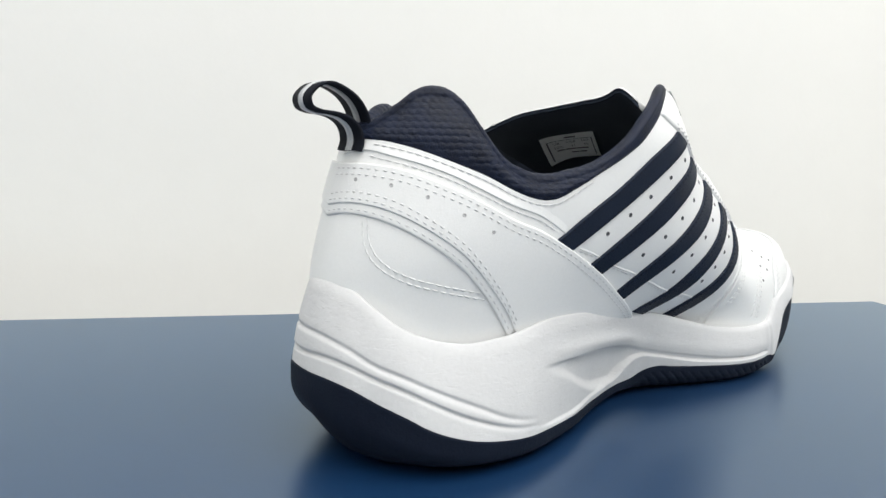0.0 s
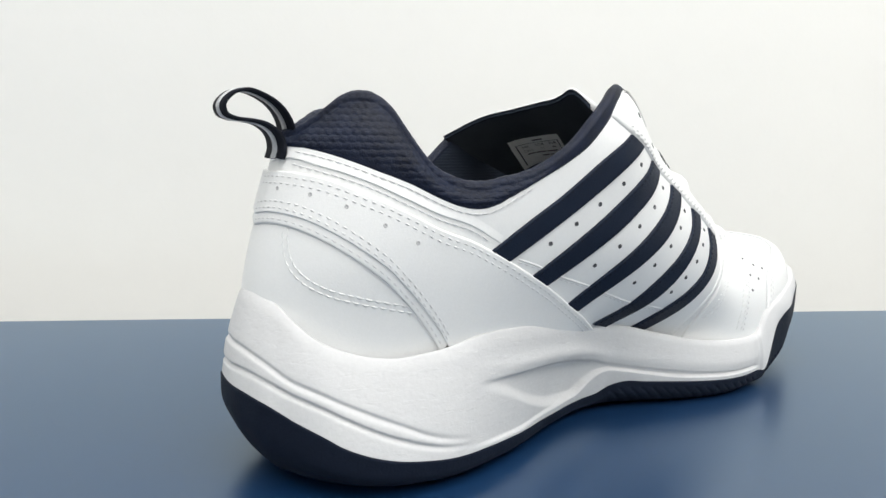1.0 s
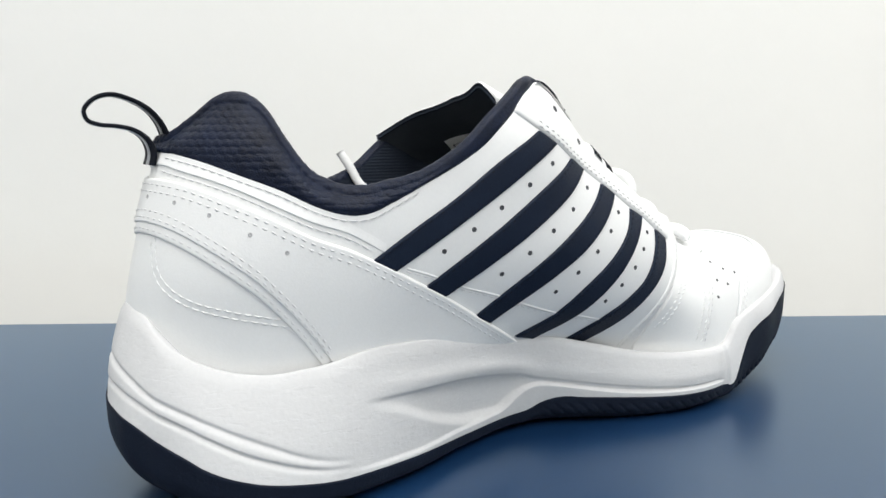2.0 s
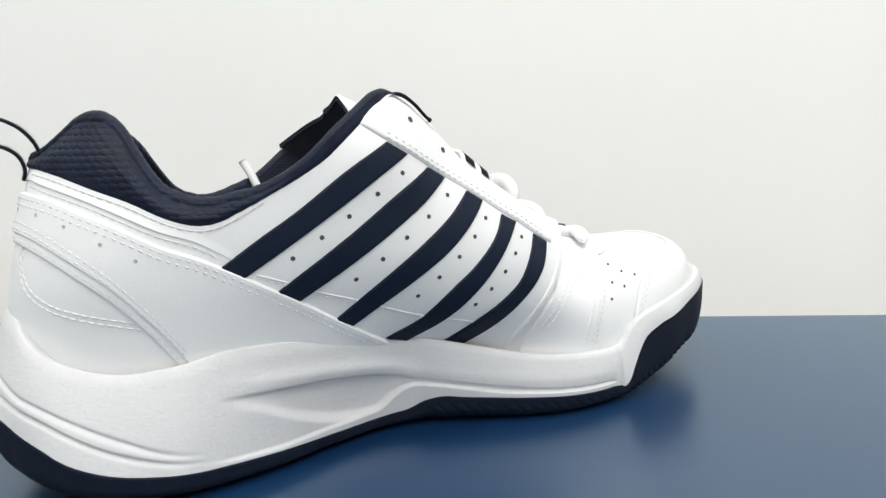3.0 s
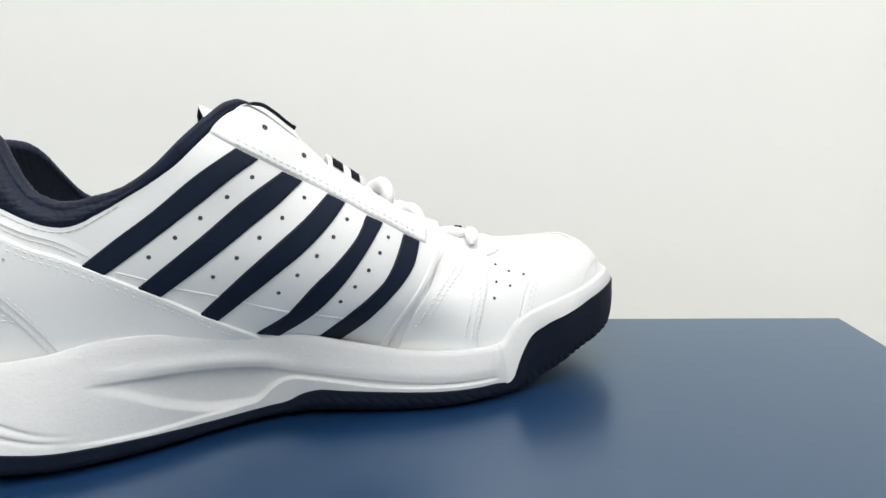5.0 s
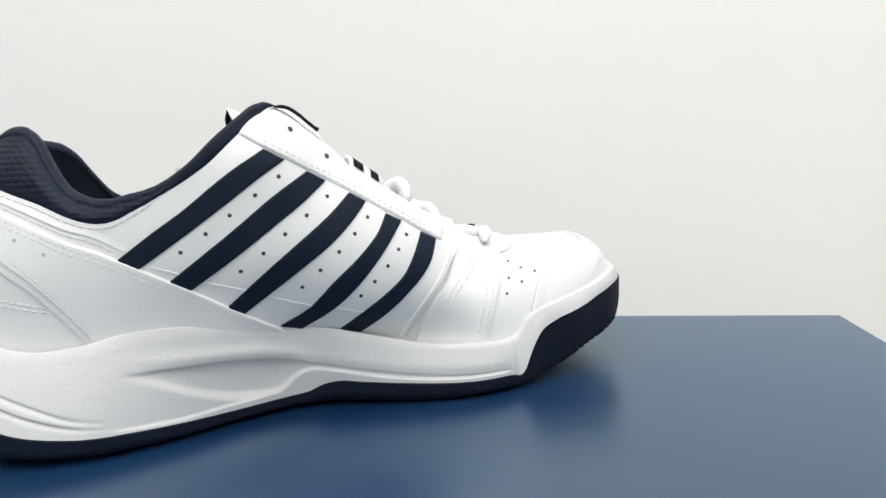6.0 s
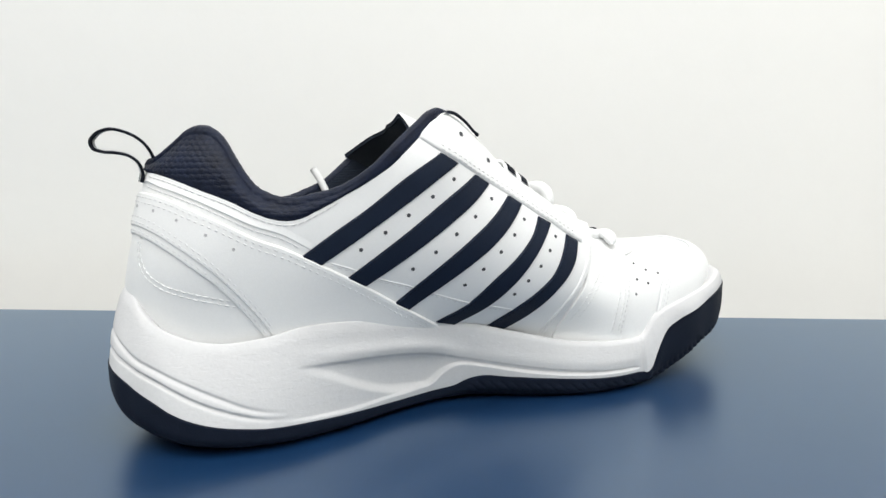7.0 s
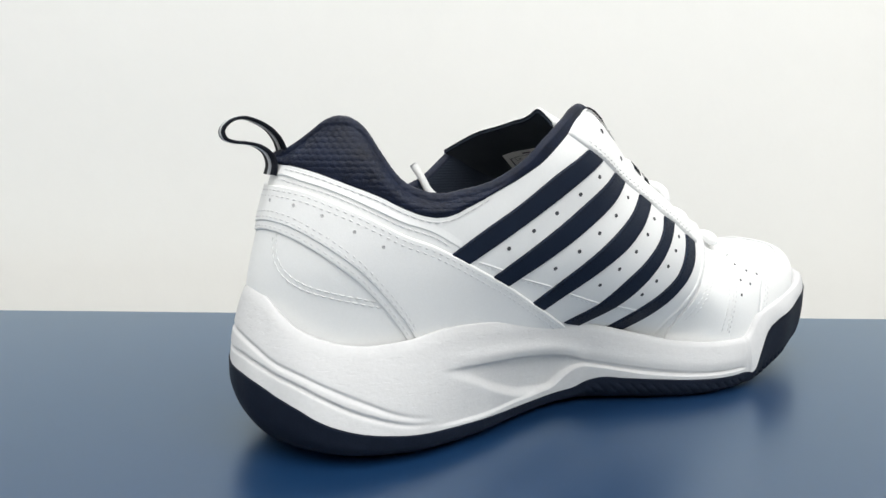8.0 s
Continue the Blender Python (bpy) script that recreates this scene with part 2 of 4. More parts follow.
def side_y(x, z):
    """Near wall of the upper at length x and height z."""
    x, z = np.broadcast_arrays(np.asarray(x, float), np.asarray(z, float))
    out = np.zeros(x.shape)
    rows = np.array([r(z) for r in side_rows])
    xs = np.array(side_x)
    d = np.diff(rows, axis=0) / np.diff(xs).reshape((-1,) + (1,) * x.ndim)
    m = np.concatenate([d[:1], (d[1:] + d[:-1]) / 2, d[-1:]])
    xc = np.clip(x, xs[0], xs[-1])
    i = np.clip(np.searchsorted(xs, xc) - 1, 0, len(xs) - 2)
    h = xs[i + 1] - xs[i]
    t = (xc - xs[i]) / h
    pick = lambda a, j: np.take_along_axis(a, j[None], 0)[0]
    out = ((2 * t**3 - 3 * t**2 + 1) * pick(rows, i) + (t**3 - 2 * t**2 + t) * h * pick(m, i)
           + (3 * t**2 - 2 * t**3) * pick(rows, i + 1) + (t**3 - t**2) * h * pick(m, i + 1))
    return out


def upper(s, z, side=1.0):
    """A point of the upper: s 0 at the back of the heel, 1 at x = 0.05, then 1 more for each 0.05 m; side -1 is the far wall."""
    s, z = np.broadcast_arrays(np.asarray(s, float), np.asarray(z, float))
    a = np.clip(s, 0, 1) * np.pi / 2
    back = heel_back(z)
    xr = HEEL_X - (HEEL_X - back) * np.cos(a)
    y0 = side_y(np.full(s.shape, HEEL_X), z)
    slope = (side_y(np.full(s.shape, HEEL_X + 0.004), z) - y0) / 0.004
    yr = HEEL_Y - (HEEL_Y - y0) * np.sin(a) + slope * (xr - HEEL_X) * np.sin(a) ** 2
    xf = HEEL_X + (s - 1) * 0.05
    x = np.where(s < 1, xr, xf)
    y = np.where(s < 1, yr, side_y(xf, z))
    y = np.where(side > 0, y, 2 * axis(x) - y)
    return np.stack([x, y, z], -1)


# ---- the vamp and toe box: arches across the shoe ----
vamp_near = curve([(0.15, -0.0030), (0.17, -0.0050), (0.19, -0.0098), (0.207, -0.0140), (0.225, -0.0158), (0.25, -0.0152), (0.27, -0.0092), (0.29, 0.0003), (0.305, 0.0094), (0.318, 0.0205), (0.327, 0.0328), (0.3325, 0.046)])
vamp_far = curve([(0.15, 0.055), (0.17, 0.064), (0.2, 0.073), (0.24, 0.079), (0.27, 0.082), (0.3, 0.081), (0.318, 0.076), (0.327, 0.067), (0.3325, 0.052)])
vamp_top = curve([(0.15, 0.088), (0.2, 0.078), (0.23, 0.0728), (0.25, 0.0690), (0.28, 0.0656), (0.30, 0.0650), (0.312, 0.0635), (0.320, 0.0592), (0.3280, 0.0530), (0.3325, 0.0475)])
vamp_foot = curve([(0.15, 0.030), (0.172, 0.026), (0.2, 0.019), (0.228, 0.016), (0.25, 0.016), (0.263, 0.024), (0.278, 0.031), (0.298, 0.037), (0.3325, 0.040)])

vamp_swell = curve([(0.15, 0.010), (0.17, 0.010), (0.19, 0.0105), (0.207, 0.0105), (0.225, 0.0050), (0.25, 0.0008), (0.34, 0.0)])


def vamp(x, p):
    """A point of the toe box: p 0 at the near feather line, 0.5 along the crown, 1 at the far feather line."""
    x, p = np.broadcast_arrays(np.asarray(x, float), np.asarray(p, float))
    n, f, top, foot = vamp_near(x), vamp_far(x), vamp_top(x), vamp_foot(x)
    mid, half = (n + f) / 2, (f - n) / 2
    a = p * np.pi
    e = 2 / 2.9
    c, q = np.cos(a), np.abs(np.sin(a))
    swell = vamp_swell(x) * np.sin(np.clip(q * 1.1, 0, 1) * np.pi) ** 2 * np.sign(c)
    y, z = mid - half * np.sign(c) * np.abs(c) ** e - swell, foot + (top - foot) * q**e
    # under the quarter the near side follows the quarter, 1 mm inside it
    step = lambda t: np.clip(t, 0, 1) ** 2 * (3 - 2 * np.clip(t, 0, 1))
    k = (1 - step((x - 0.208) / 0.030)) * (1 - step((p - 0.12) / 0.22))
    ahead = x - 0.0058 * np.clip((x - 0.296) / 0.0365, 0, 1) ** 1.6
    return np.stack([ahead, y + k * (side_y(x, z) + 0.0010 - y), z], -1)

white_top = curve([(-0.01, 0.1134), (0.318, 0.1129), (0.658, 0.1103), (0.937, 0.1059), (1.159, 0.1016), (1.373, 0.0963), (1.5, 0.0941), (1.61, 0.0934), (1.72, 0.0943), (1.855, 0.0976), (1.97, 0.1007), (2.06, 0.1033), (2.264, 0.1087), (2.449, 0.1145), (2.595, 0.1211), (2.747, 0.1281), (2.88, 0.1342), (2.965, 0.1365), (3.045, 0.1349), (3.265, 0.1262), (3.42, 0.1197), (3.53, 0.1139), (3.61, 0.1096), (3.695, 0.1067), (3.832, 0.1021), (3.963, 0.0972), (4.163, 0.0898), (4.46, 0.083)])
collar_top = curve([(-0.01, 0.1185), (0.15, 0.1188), (0.367, 0.1202), (0.6, 0.1257), (0.762, 0.1305), (0.928, 0.132), (1.039, 0.1307), (1.127, 0.1264), (1.213, 0.1188), (1.339, 0.1091), (1.51, 0.1038), (1.683, 0.1029), (1.816, 0.1043), (2.04, 0.1075), (2.268, 0.1145), (2.506, 0.1251), (2.706, 0.1331), (2.835, 0.1375), (2.915, 0.1383), (3.021, 0.1368), (3.267, 0.1272)])
far_drop = curve([(0, 0.0), (0.5, 0.0020), (1, 0.0062), (1.5, 0.0062), (2, 0.0030), (2.35, 0.0004), (2.55, 0.0040), (2.8, 0.0110), (3.3, 0.0120)])
upper_foot = curve([(0.0, 0.050), (0.4, 0.050), (0.8, 0.038), (1.0, 0.034), (1.5, 0.036), (1.9, 0.038), (2.5, 0.036), (3.0, 0.032), (3.5, 0.026), (4.5, 0.018)])
front_edge = curve([(0.022, 3.96), (0.031, 4.03), (0.0391, 4.11), (0.0492, 4.24), (0.0604, 4.405), (0.0705, 4.52), (0.0768, 4.55), (0.085, 4.55), (0.14, 4.55)])


def ease(t):
    t = np.clip(t, 0, 1)
    return t * t * (3 - 2 * t)


def normals(f, a, b, side=1.0):
    h = 1e-3
    du = f(a + h, b) - f(a - h, b)
    dv = f(a, b + h * 0.1) - f(a, b - h * 0.1)
    n = np.cross(du, dv) * side
    return n / (np.linalg.norm(n, axis=-1, keepdims=True) + 1e-12)


def near(s, z):
    return upper(s, z, 1.0)


def far(s, z):
    return upper(s, z, -1.0)


def on_upper(pts, lift):
    pts = np.array(pts, float)
    return near(pts[..., 0], pts[..., 1]) + normals(near, pts[..., 0], pts[..., 1]) * np.asarray(lift)[..., None]


def on_vamp(pts, lift):
    pts = np.array(pts, float)
    return vamp(pts[..., 0], pts[..., 1]) + normals(vamp, pts[..., 0], pts[..., 1]) * np.asarray(lift)[..., None]


def overlay(name, place, edge_a, edge_b, thick, mat, parent, label="", n=60, m=12, rim=0.0012, ends=True, sink=0.0004):
    """A panel laid on a surface between two edge lines, with rounded raised borders."""
    a, b = resample(edge_a, n), resample(edge_b, n)
    w = (1 - np.cos(np.linspace(0, np.pi, m))) / 2
    pts = a[:, None] * (1 - w)[None, :, None] + b[:, None] * w[None, :, None]
    flat = place(pts, np.zeros(pts.shape[:2]))
    across = np.concatenate([np.zeros((n, 1)), np.cumsum(np.linalg.norm(np.diff(flat, axis=1), axis=2), axis=1)], 1)
    dist = np.minimum(across, across[:, -1:] - across)
    if ends:
        along = np.concatenate([[0], np.cumsum(np.linalg.norm(np.diff(flat[:, m // 2], axis=0), axis=1))])
        dist = np.minimum(dist, np.minimum(along, along[-1] - along)[:, None])
    t = np.clip(dist / rim, 0, 1)
    lift = -sink + (thick + sink) * np.sqrt(1 - (1 - t) ** 2)
    return sheet(name, place(pts, lift), mat, parent, label)


def ledge(name, place, line, width, thick, mat, parent, n=90):
    """A layer whose lower edge stands proud along a line and which melts into the surface above it."""
    a = resample(line, n)
    w = np.array([0, 0.3, 0.6, 0.8, 0.9, 0.95, 0.98, 1.0, 1.0])
    h = np.array([-0.0002, 0.3, 0.65, 0.9, 1.0, 0.95, 0.7, 0.2, -0.4])
    pts = np.stack([np.repeat(a[:, :1], len(w), 1), a[:, 1:] + width * (1 - w)[None]], -1)
    fade = np.clip((np.arange(n) + 1) / 4.0, 0, 1) * np.interp(np.arange(n), [0, n * 0.7, n - 1], [1, 1, 0.35])
    return sheet(name, place(pts, fade[:, None] * thick * h[None]), mat, parent)


def stitches(name, place, line, parent, lift, gap=0.0031, length=0.0024, width=0.00026, mat=None, label="", zigzag=0.0):
    """A row of short thread stitches along a line on a surface, joined as one part."""
    pts = resample(line, 240)
    p = place(pts, np.full(len(pts), lift))
    d = np.concatenate([[0], np.cumsum(np.linalg.norm(np.diff(p, axis=0), axis=1))])
    nrm = place(pts, np.full(len(pts), lift + 0.001)) - p
    nrm /= np.linalg.norm(nrm, axis=1)[:, None]
    pick = lambda arr, t: np.array([np.interp(t, d, arr[:, k]) for k in range(3)])
    v, f = [], []
    count = int(d[-1] / gap)
    for i in range(count):
        t0 = i * gap + 0.0004
        a, b, nn = pick(p, t0), pick(p, t0 + length), pick(nrm, t0)
        if zigzag:
            side = np.cross(b - a, nn)
            side /= np.linalg.norm(side)
            a, b = a - side * zigzag, b + side * zigzag
        mid = (a + b) / 2 + nn * width * 0.8
        vv, ff = tube_data([a - nn * width, mid, b - nn * width], [width * 0.6, width, width * 0.6], 6, 0.8, len(v), nn)
        v += vv
        f += ff
    return tagged(mesh_object(name, v, f, mat or THREAD, parent, label), kind="stuff")


def shift(line, dz):
    return [(s, z + dz) for s, z in line]


def pierced(name, place, at, r, parent, mat=HOLE, lift=0.0, label=""):
    """A small punched hole: a floor coloured dark for shade, with a thin raised lip."""
    q = place(np.array([at]), np.array([lift]))[0]
    n = place(np.array([at]), np.array([lift + 0.001]))[0] - q
    n /= np.linalg.norm(n)
    a = np.cross(n, (0, 0, 1.0))
    a /= np.linalg.norm(a)
    b = np.cross(n, a)
    rings = []
    for rr, hh in ((1.25, -0.0002), (1.1, 0.00016), (0.95, 0.00010), (0.8, 0.00005), (0.02, 0.00004)):
        rings.append([q + n * hh + (a * math.cos(k) + b * math.sin(k)) * r * rr for k in np.linspace(0, 2 * np.pi, 12, endpoint=False)])
    v, f = grid_data(np.array(rings), wrap_v=True)
    ob = mesh_object(name, v, f, mat, parent, label)
    return ob


shoe = tagged(new("sports_shoe"), "white leather sports shoe with navy stripes, standing on the blue table", "shoe")

# lines of the side, as (s, height)
BAND_1 = [(0.0, 0.104), (0.325, 0.1045), (0.623, 0.1027), (0.91, 0.0976), (1.13, 0.0925), (1.36, 0.0867), (1.57, 0.0828), (1.71, 0.0793), (2.021, 0.0707), (2.25, 0.0639), (2.506, 0.0553), (2.78, 0.0462), (2.835, 0.0443), (2.93, 0.0412)]
RIDGE_2 = [(0.0, 0.1073), (0.304, 0.1088), (0.539, 0.1068), (0.732, 0.1046), (0.92, 0.1014), (1.12, 0.0968), (1.33, 0.0918), (1.583, 0.0873), (1.7, 0.0839)]
HEEL_UP = [(0.0, 0.0888), (0.133, 0.0900), (0.337, 0.0904), (0.570, 0.0880), (0.735, 0.0840), (0.90, 0.0782), (1.09, 0.0690), (1.235, 0.0607), (1.36, 0.0525), (1.47, 0.0440)]
HEEL_LOW = [(0.0, 0.0852), (0.153, 0.0867), (0.348, 0.0868), (0.574, 0.0840), (0.735, 0.0798), (0.905, 0.0733), (1.06, 0.0655), (1.187, 0.0583), (1.295, 0.0511), (1.395, 0.0435)]
STRIPES = [
    ([(1.698, 0.0793), (1.968, 0.0890), (2.207, 0.0970), (2.563, 0.1106), (2.873, 0.1204)], [(1.865, 0.0749), (2.183, 0.0855), (2.584, 0.0995), (2.861, 0.1095), (3.043, 0.1154)]),
    ([(2.070, 0.0693), (2.565, 0.0878), (2.968, 0.1033), (3.203, 0.1106)], [(2.237, 0.0646), (2.542, 0.0750), (2.750, 0.0825), (2.954, 0.0901), (3.160, 0.0976), (3.364, 0.1059)]),
    ([(2.482, 0.0556), (2.938, 0.0757), (3.148, 0.0841), (3.365, 0.0925), (3.547, 0.1007)], [(2.629, 0.0518), (2.923, 0.0630), (3.138, 0.0711), (3.352, 0.0790), (3.584, 0.0896), (3.700, 0.0961)]),
    ([(2.890, 0.0434), (3.138, 0.0512), (3.366, 0.0635), (3.602, 0.0739), (3.814, 0.0863), (3.859, 0.0906)], [(3.090, 0.0407), (3.364, 0.0498), (3.602, 0.0613), (3.832, 0.0749), (4.011, 0.0864)]),
    ([(3.405, 0.0380), (3.680, 0.0497), (3.836, 0.0561), (4.004, 0.0645), (4.102, 0.0734), (4.178, 0.0810)], [(3.565, 0.0338), (3.806, 0.0434), (4.032, 0.0544), (4.172, 0.0616), (4.262, 0.0676), (4.297, 0.0720), (4.334, 0.0767)]),
]
STAY_LOW = [(2.692, 0.1261), (2.872, 0.1203), (3.041, 0.1154), (3.201, 0.1105), (3.362, 0.1058), (3.544, 0.1006), (3.697, 0.0959), (3.853, 0.0908), (4.006, 0.0864), (4.175, 0.0809), (4.329, 0.0764), (4.401, 0.0745)]
STAY_UP = [(2.72, 0.1278), (2.80, 0.1318), (2.89, 0.1343), (2.965, 0.1356), (3.045, 0.1339), (3.265, 0.1258), (3.42, 0.1195), (3.53, 0.1138), (3.61, 0.1095), (3.695, 0.1066), (3.832, 0.1020), (3.963, 0.0971), (4.163, 0.0897), (4.36, 0.0845), (4.44, 0.0800)]


def build_upper():
    # quarters: both walls as one sheet round the heel
    s = np.concatenate([np.linspace(0, 1, 24)[:-1], np.linspace(1, 4.46, 110)])
    b = np.linspace(0, 1, 30)
    S, B = np.meshgrid(s, b, indexing="ij")
    Z = upper_foot(S) + (white_top(S) - upper_foot(S)) * B
    S2 = np.where(S > 3.6, 3.6 + (S - 3.6) / 0.86 * (front_edge(Z) - 3.6), S)
    drop = (far_drop(S2) + 0.0004) * ease((white_top(S) - 0.088) / 0.02) * B
    pn, pf = near(S2, Z), far(S2, Z - drop)
    sheet("quarter", np.concatenate([pf[::-1], pn[1:]]), WHITE_LEATHER, shoe, "smooth white synthetic leather body")
    # vamp and toe box
    x = np.concatenate([np.linspace(0.188, 0.318, 60), 0.318 + 0.0145 * np.sin(np.linspace(0, np.pi / 2, 16)[1:])])
    X, P = np.meshgrid(x, np.linspace(0, 1, 64), indexing="ij")
    sheet("vamp", vamp(X, P), WHITE_LEATHER, shoe, "white synthetic leather toe box")


def build_collar():
    # padded knit cuff outside, rolled over the rim; smooth lining inside
    s1 = np.concatenate([np.linspace(0, 2.2, 340)[:-1], np.linspace(2.2, 3.02, 60)])
    lean = curve([(0, 0.0), (0.25, 0.0050), (0.5, 0.0072), (0.8, 0.0062), (1, 0.0050), (1.4, 0.0046), (1.7, 0.0025), (2.2, 0.0), (3.4, 0.0)])
    pad = curve([(0, 0.0010), (1, 0.0016), (1.6, 0.0016), (2.1, 0.0010), (2.6, 0.0006), (3.3, 0.0004)])
    roll = curve([(0, 0.0032), (0.5, 0.0036), (1, 0.0036), (1.5, 0.0032), (2, 0.0030), (2.75, 0.0027), (2.95, 0.0021), (3.3, 0.0009)])

    def knit(s, z, t):
        # rows of plump knit loops, fading towards the rim and the front
        row = z / 0.0022
        loops = np.cos(2 * np.pi * (s * 15.0 + 0.5 * np.floor(row)))
        return 0.00023 * (np.abs(np.sin(np.pi * row)) ** 0.7 - 0.5 + 0.36 * loops) * (1 - ease((s - 1.95) / 0.25)) * ease((t - 0.06) / 0.2)
    outer, inner = [], []
    for f, side in ((far, -1.0), (near, 1.0)):
        rows, inrows = [], []
        r = roll(s1)
        drop = (0.0 if side > 0 else 1.0) * far_drop(s1)
        lead = ease((s1 - 2.85) / 0.1)
        zt, zw = collar_top(s1) - 0.10 * r * (1 - lead) + 0.0006 * lead - drop, white_top(s1) - drop
        for t in np.linspace(0, 1, 104):
            z = zw - 0.001 + (zt - r - zw + 0.001) * t
            n = normals(f, s1, z, side)
            rows.append(f(s1, z) + n * ((pad(s1) + 0.0008) * np.sin(np.pi / 2 * min(1, t * 1.6)) - 0.0008 - 0.25 * pad(s1) * max(0, t - 0.6) - 0.0010 * lead)[:, None] + np.array([0, side, 0]) * (lean(s1) * t * t)[:, None] + knit(s1, z, t)[:, None] * n)
        z = zt - r
        n = normals(f, s1, z, side)
        n[:, 2] = 0
        n /= np.linalg.norm(n, axis=1)[:, None]
        edge = rows[-1]
        for a in np.linspace(0, np.pi, 22)[1:]:
            out = n * math.cos(a) + np.array([0, 0, 1.0]) * math.sin(a)
            rows.append(edge + n * (r * (np.cos(a) - 1))[:, None] + np.array([0, 0, 1.0]) * (r * np.sin(a))[:, None] + out * (knit(s1, z + r * a, 0.5) * max(0.0, math.cos(a)) - knit(s1, z, 0.5))[:, None])
        base = rows[-1]
        for t in np.linspace(0, 1, 14):
            zz = z + (0.040 - z) * t
            p = f(s1, zz) - normals(f, s1, zz, side) * (2 * r + 0.0005 + 0.001 * t)[:, None]
            inrows.append(base * (1 - min(1, t * 4)) + p * min(1, t * 4))
        outer.append(np.stack(rows, 1))
        inner.append(np.stack(inrows, 1))
    join = lambda two: np.concatenate([two[0][::-1], two[1][1:]])
    sheet("collar", join(outer), NAVY_MESH, shoe, "padded navy knit collar")
    sheet("lining", join(inner), NAVY_LINING, shoe, "dark navy textile lining")
    # lining of the throat, ahead of the collar
    S, T = np.meshgrid(np.linspace(2.96, 4.2, 40), np.linspace(0, 1, 14), indexing="ij")
    for f, side in ((far, -1.0), (near, 1.0)):
        drop = 0.0 if side > 0 else 0.004
        Z = white_top(S) - 0.0015 - drop + (0.040 - white_top(S) + drop) * T
        sheet("throat_lining", f(S, Z) - normals(f, S, Z, side) * 0.0018, NAVY_LINING, shoe)
    # insole
    ring = [(x, side_y(x, 0.042) + 0.004) for x in np.linspace(0.05, 0.21, 24)] + [(x, 2 * axis(x) - side_y(x, 0.042) - 0.004) for x in np.linspace(0.21, 0.05, 24)] + [(0.024, 0.026), (0.016, 0.008), (0.024, -0.012)]
    mesh_object("insole", [(x, y, 0.043) for x, y in ring], [tuple(range(len(ring)))], NAVY_LINING, shoe)


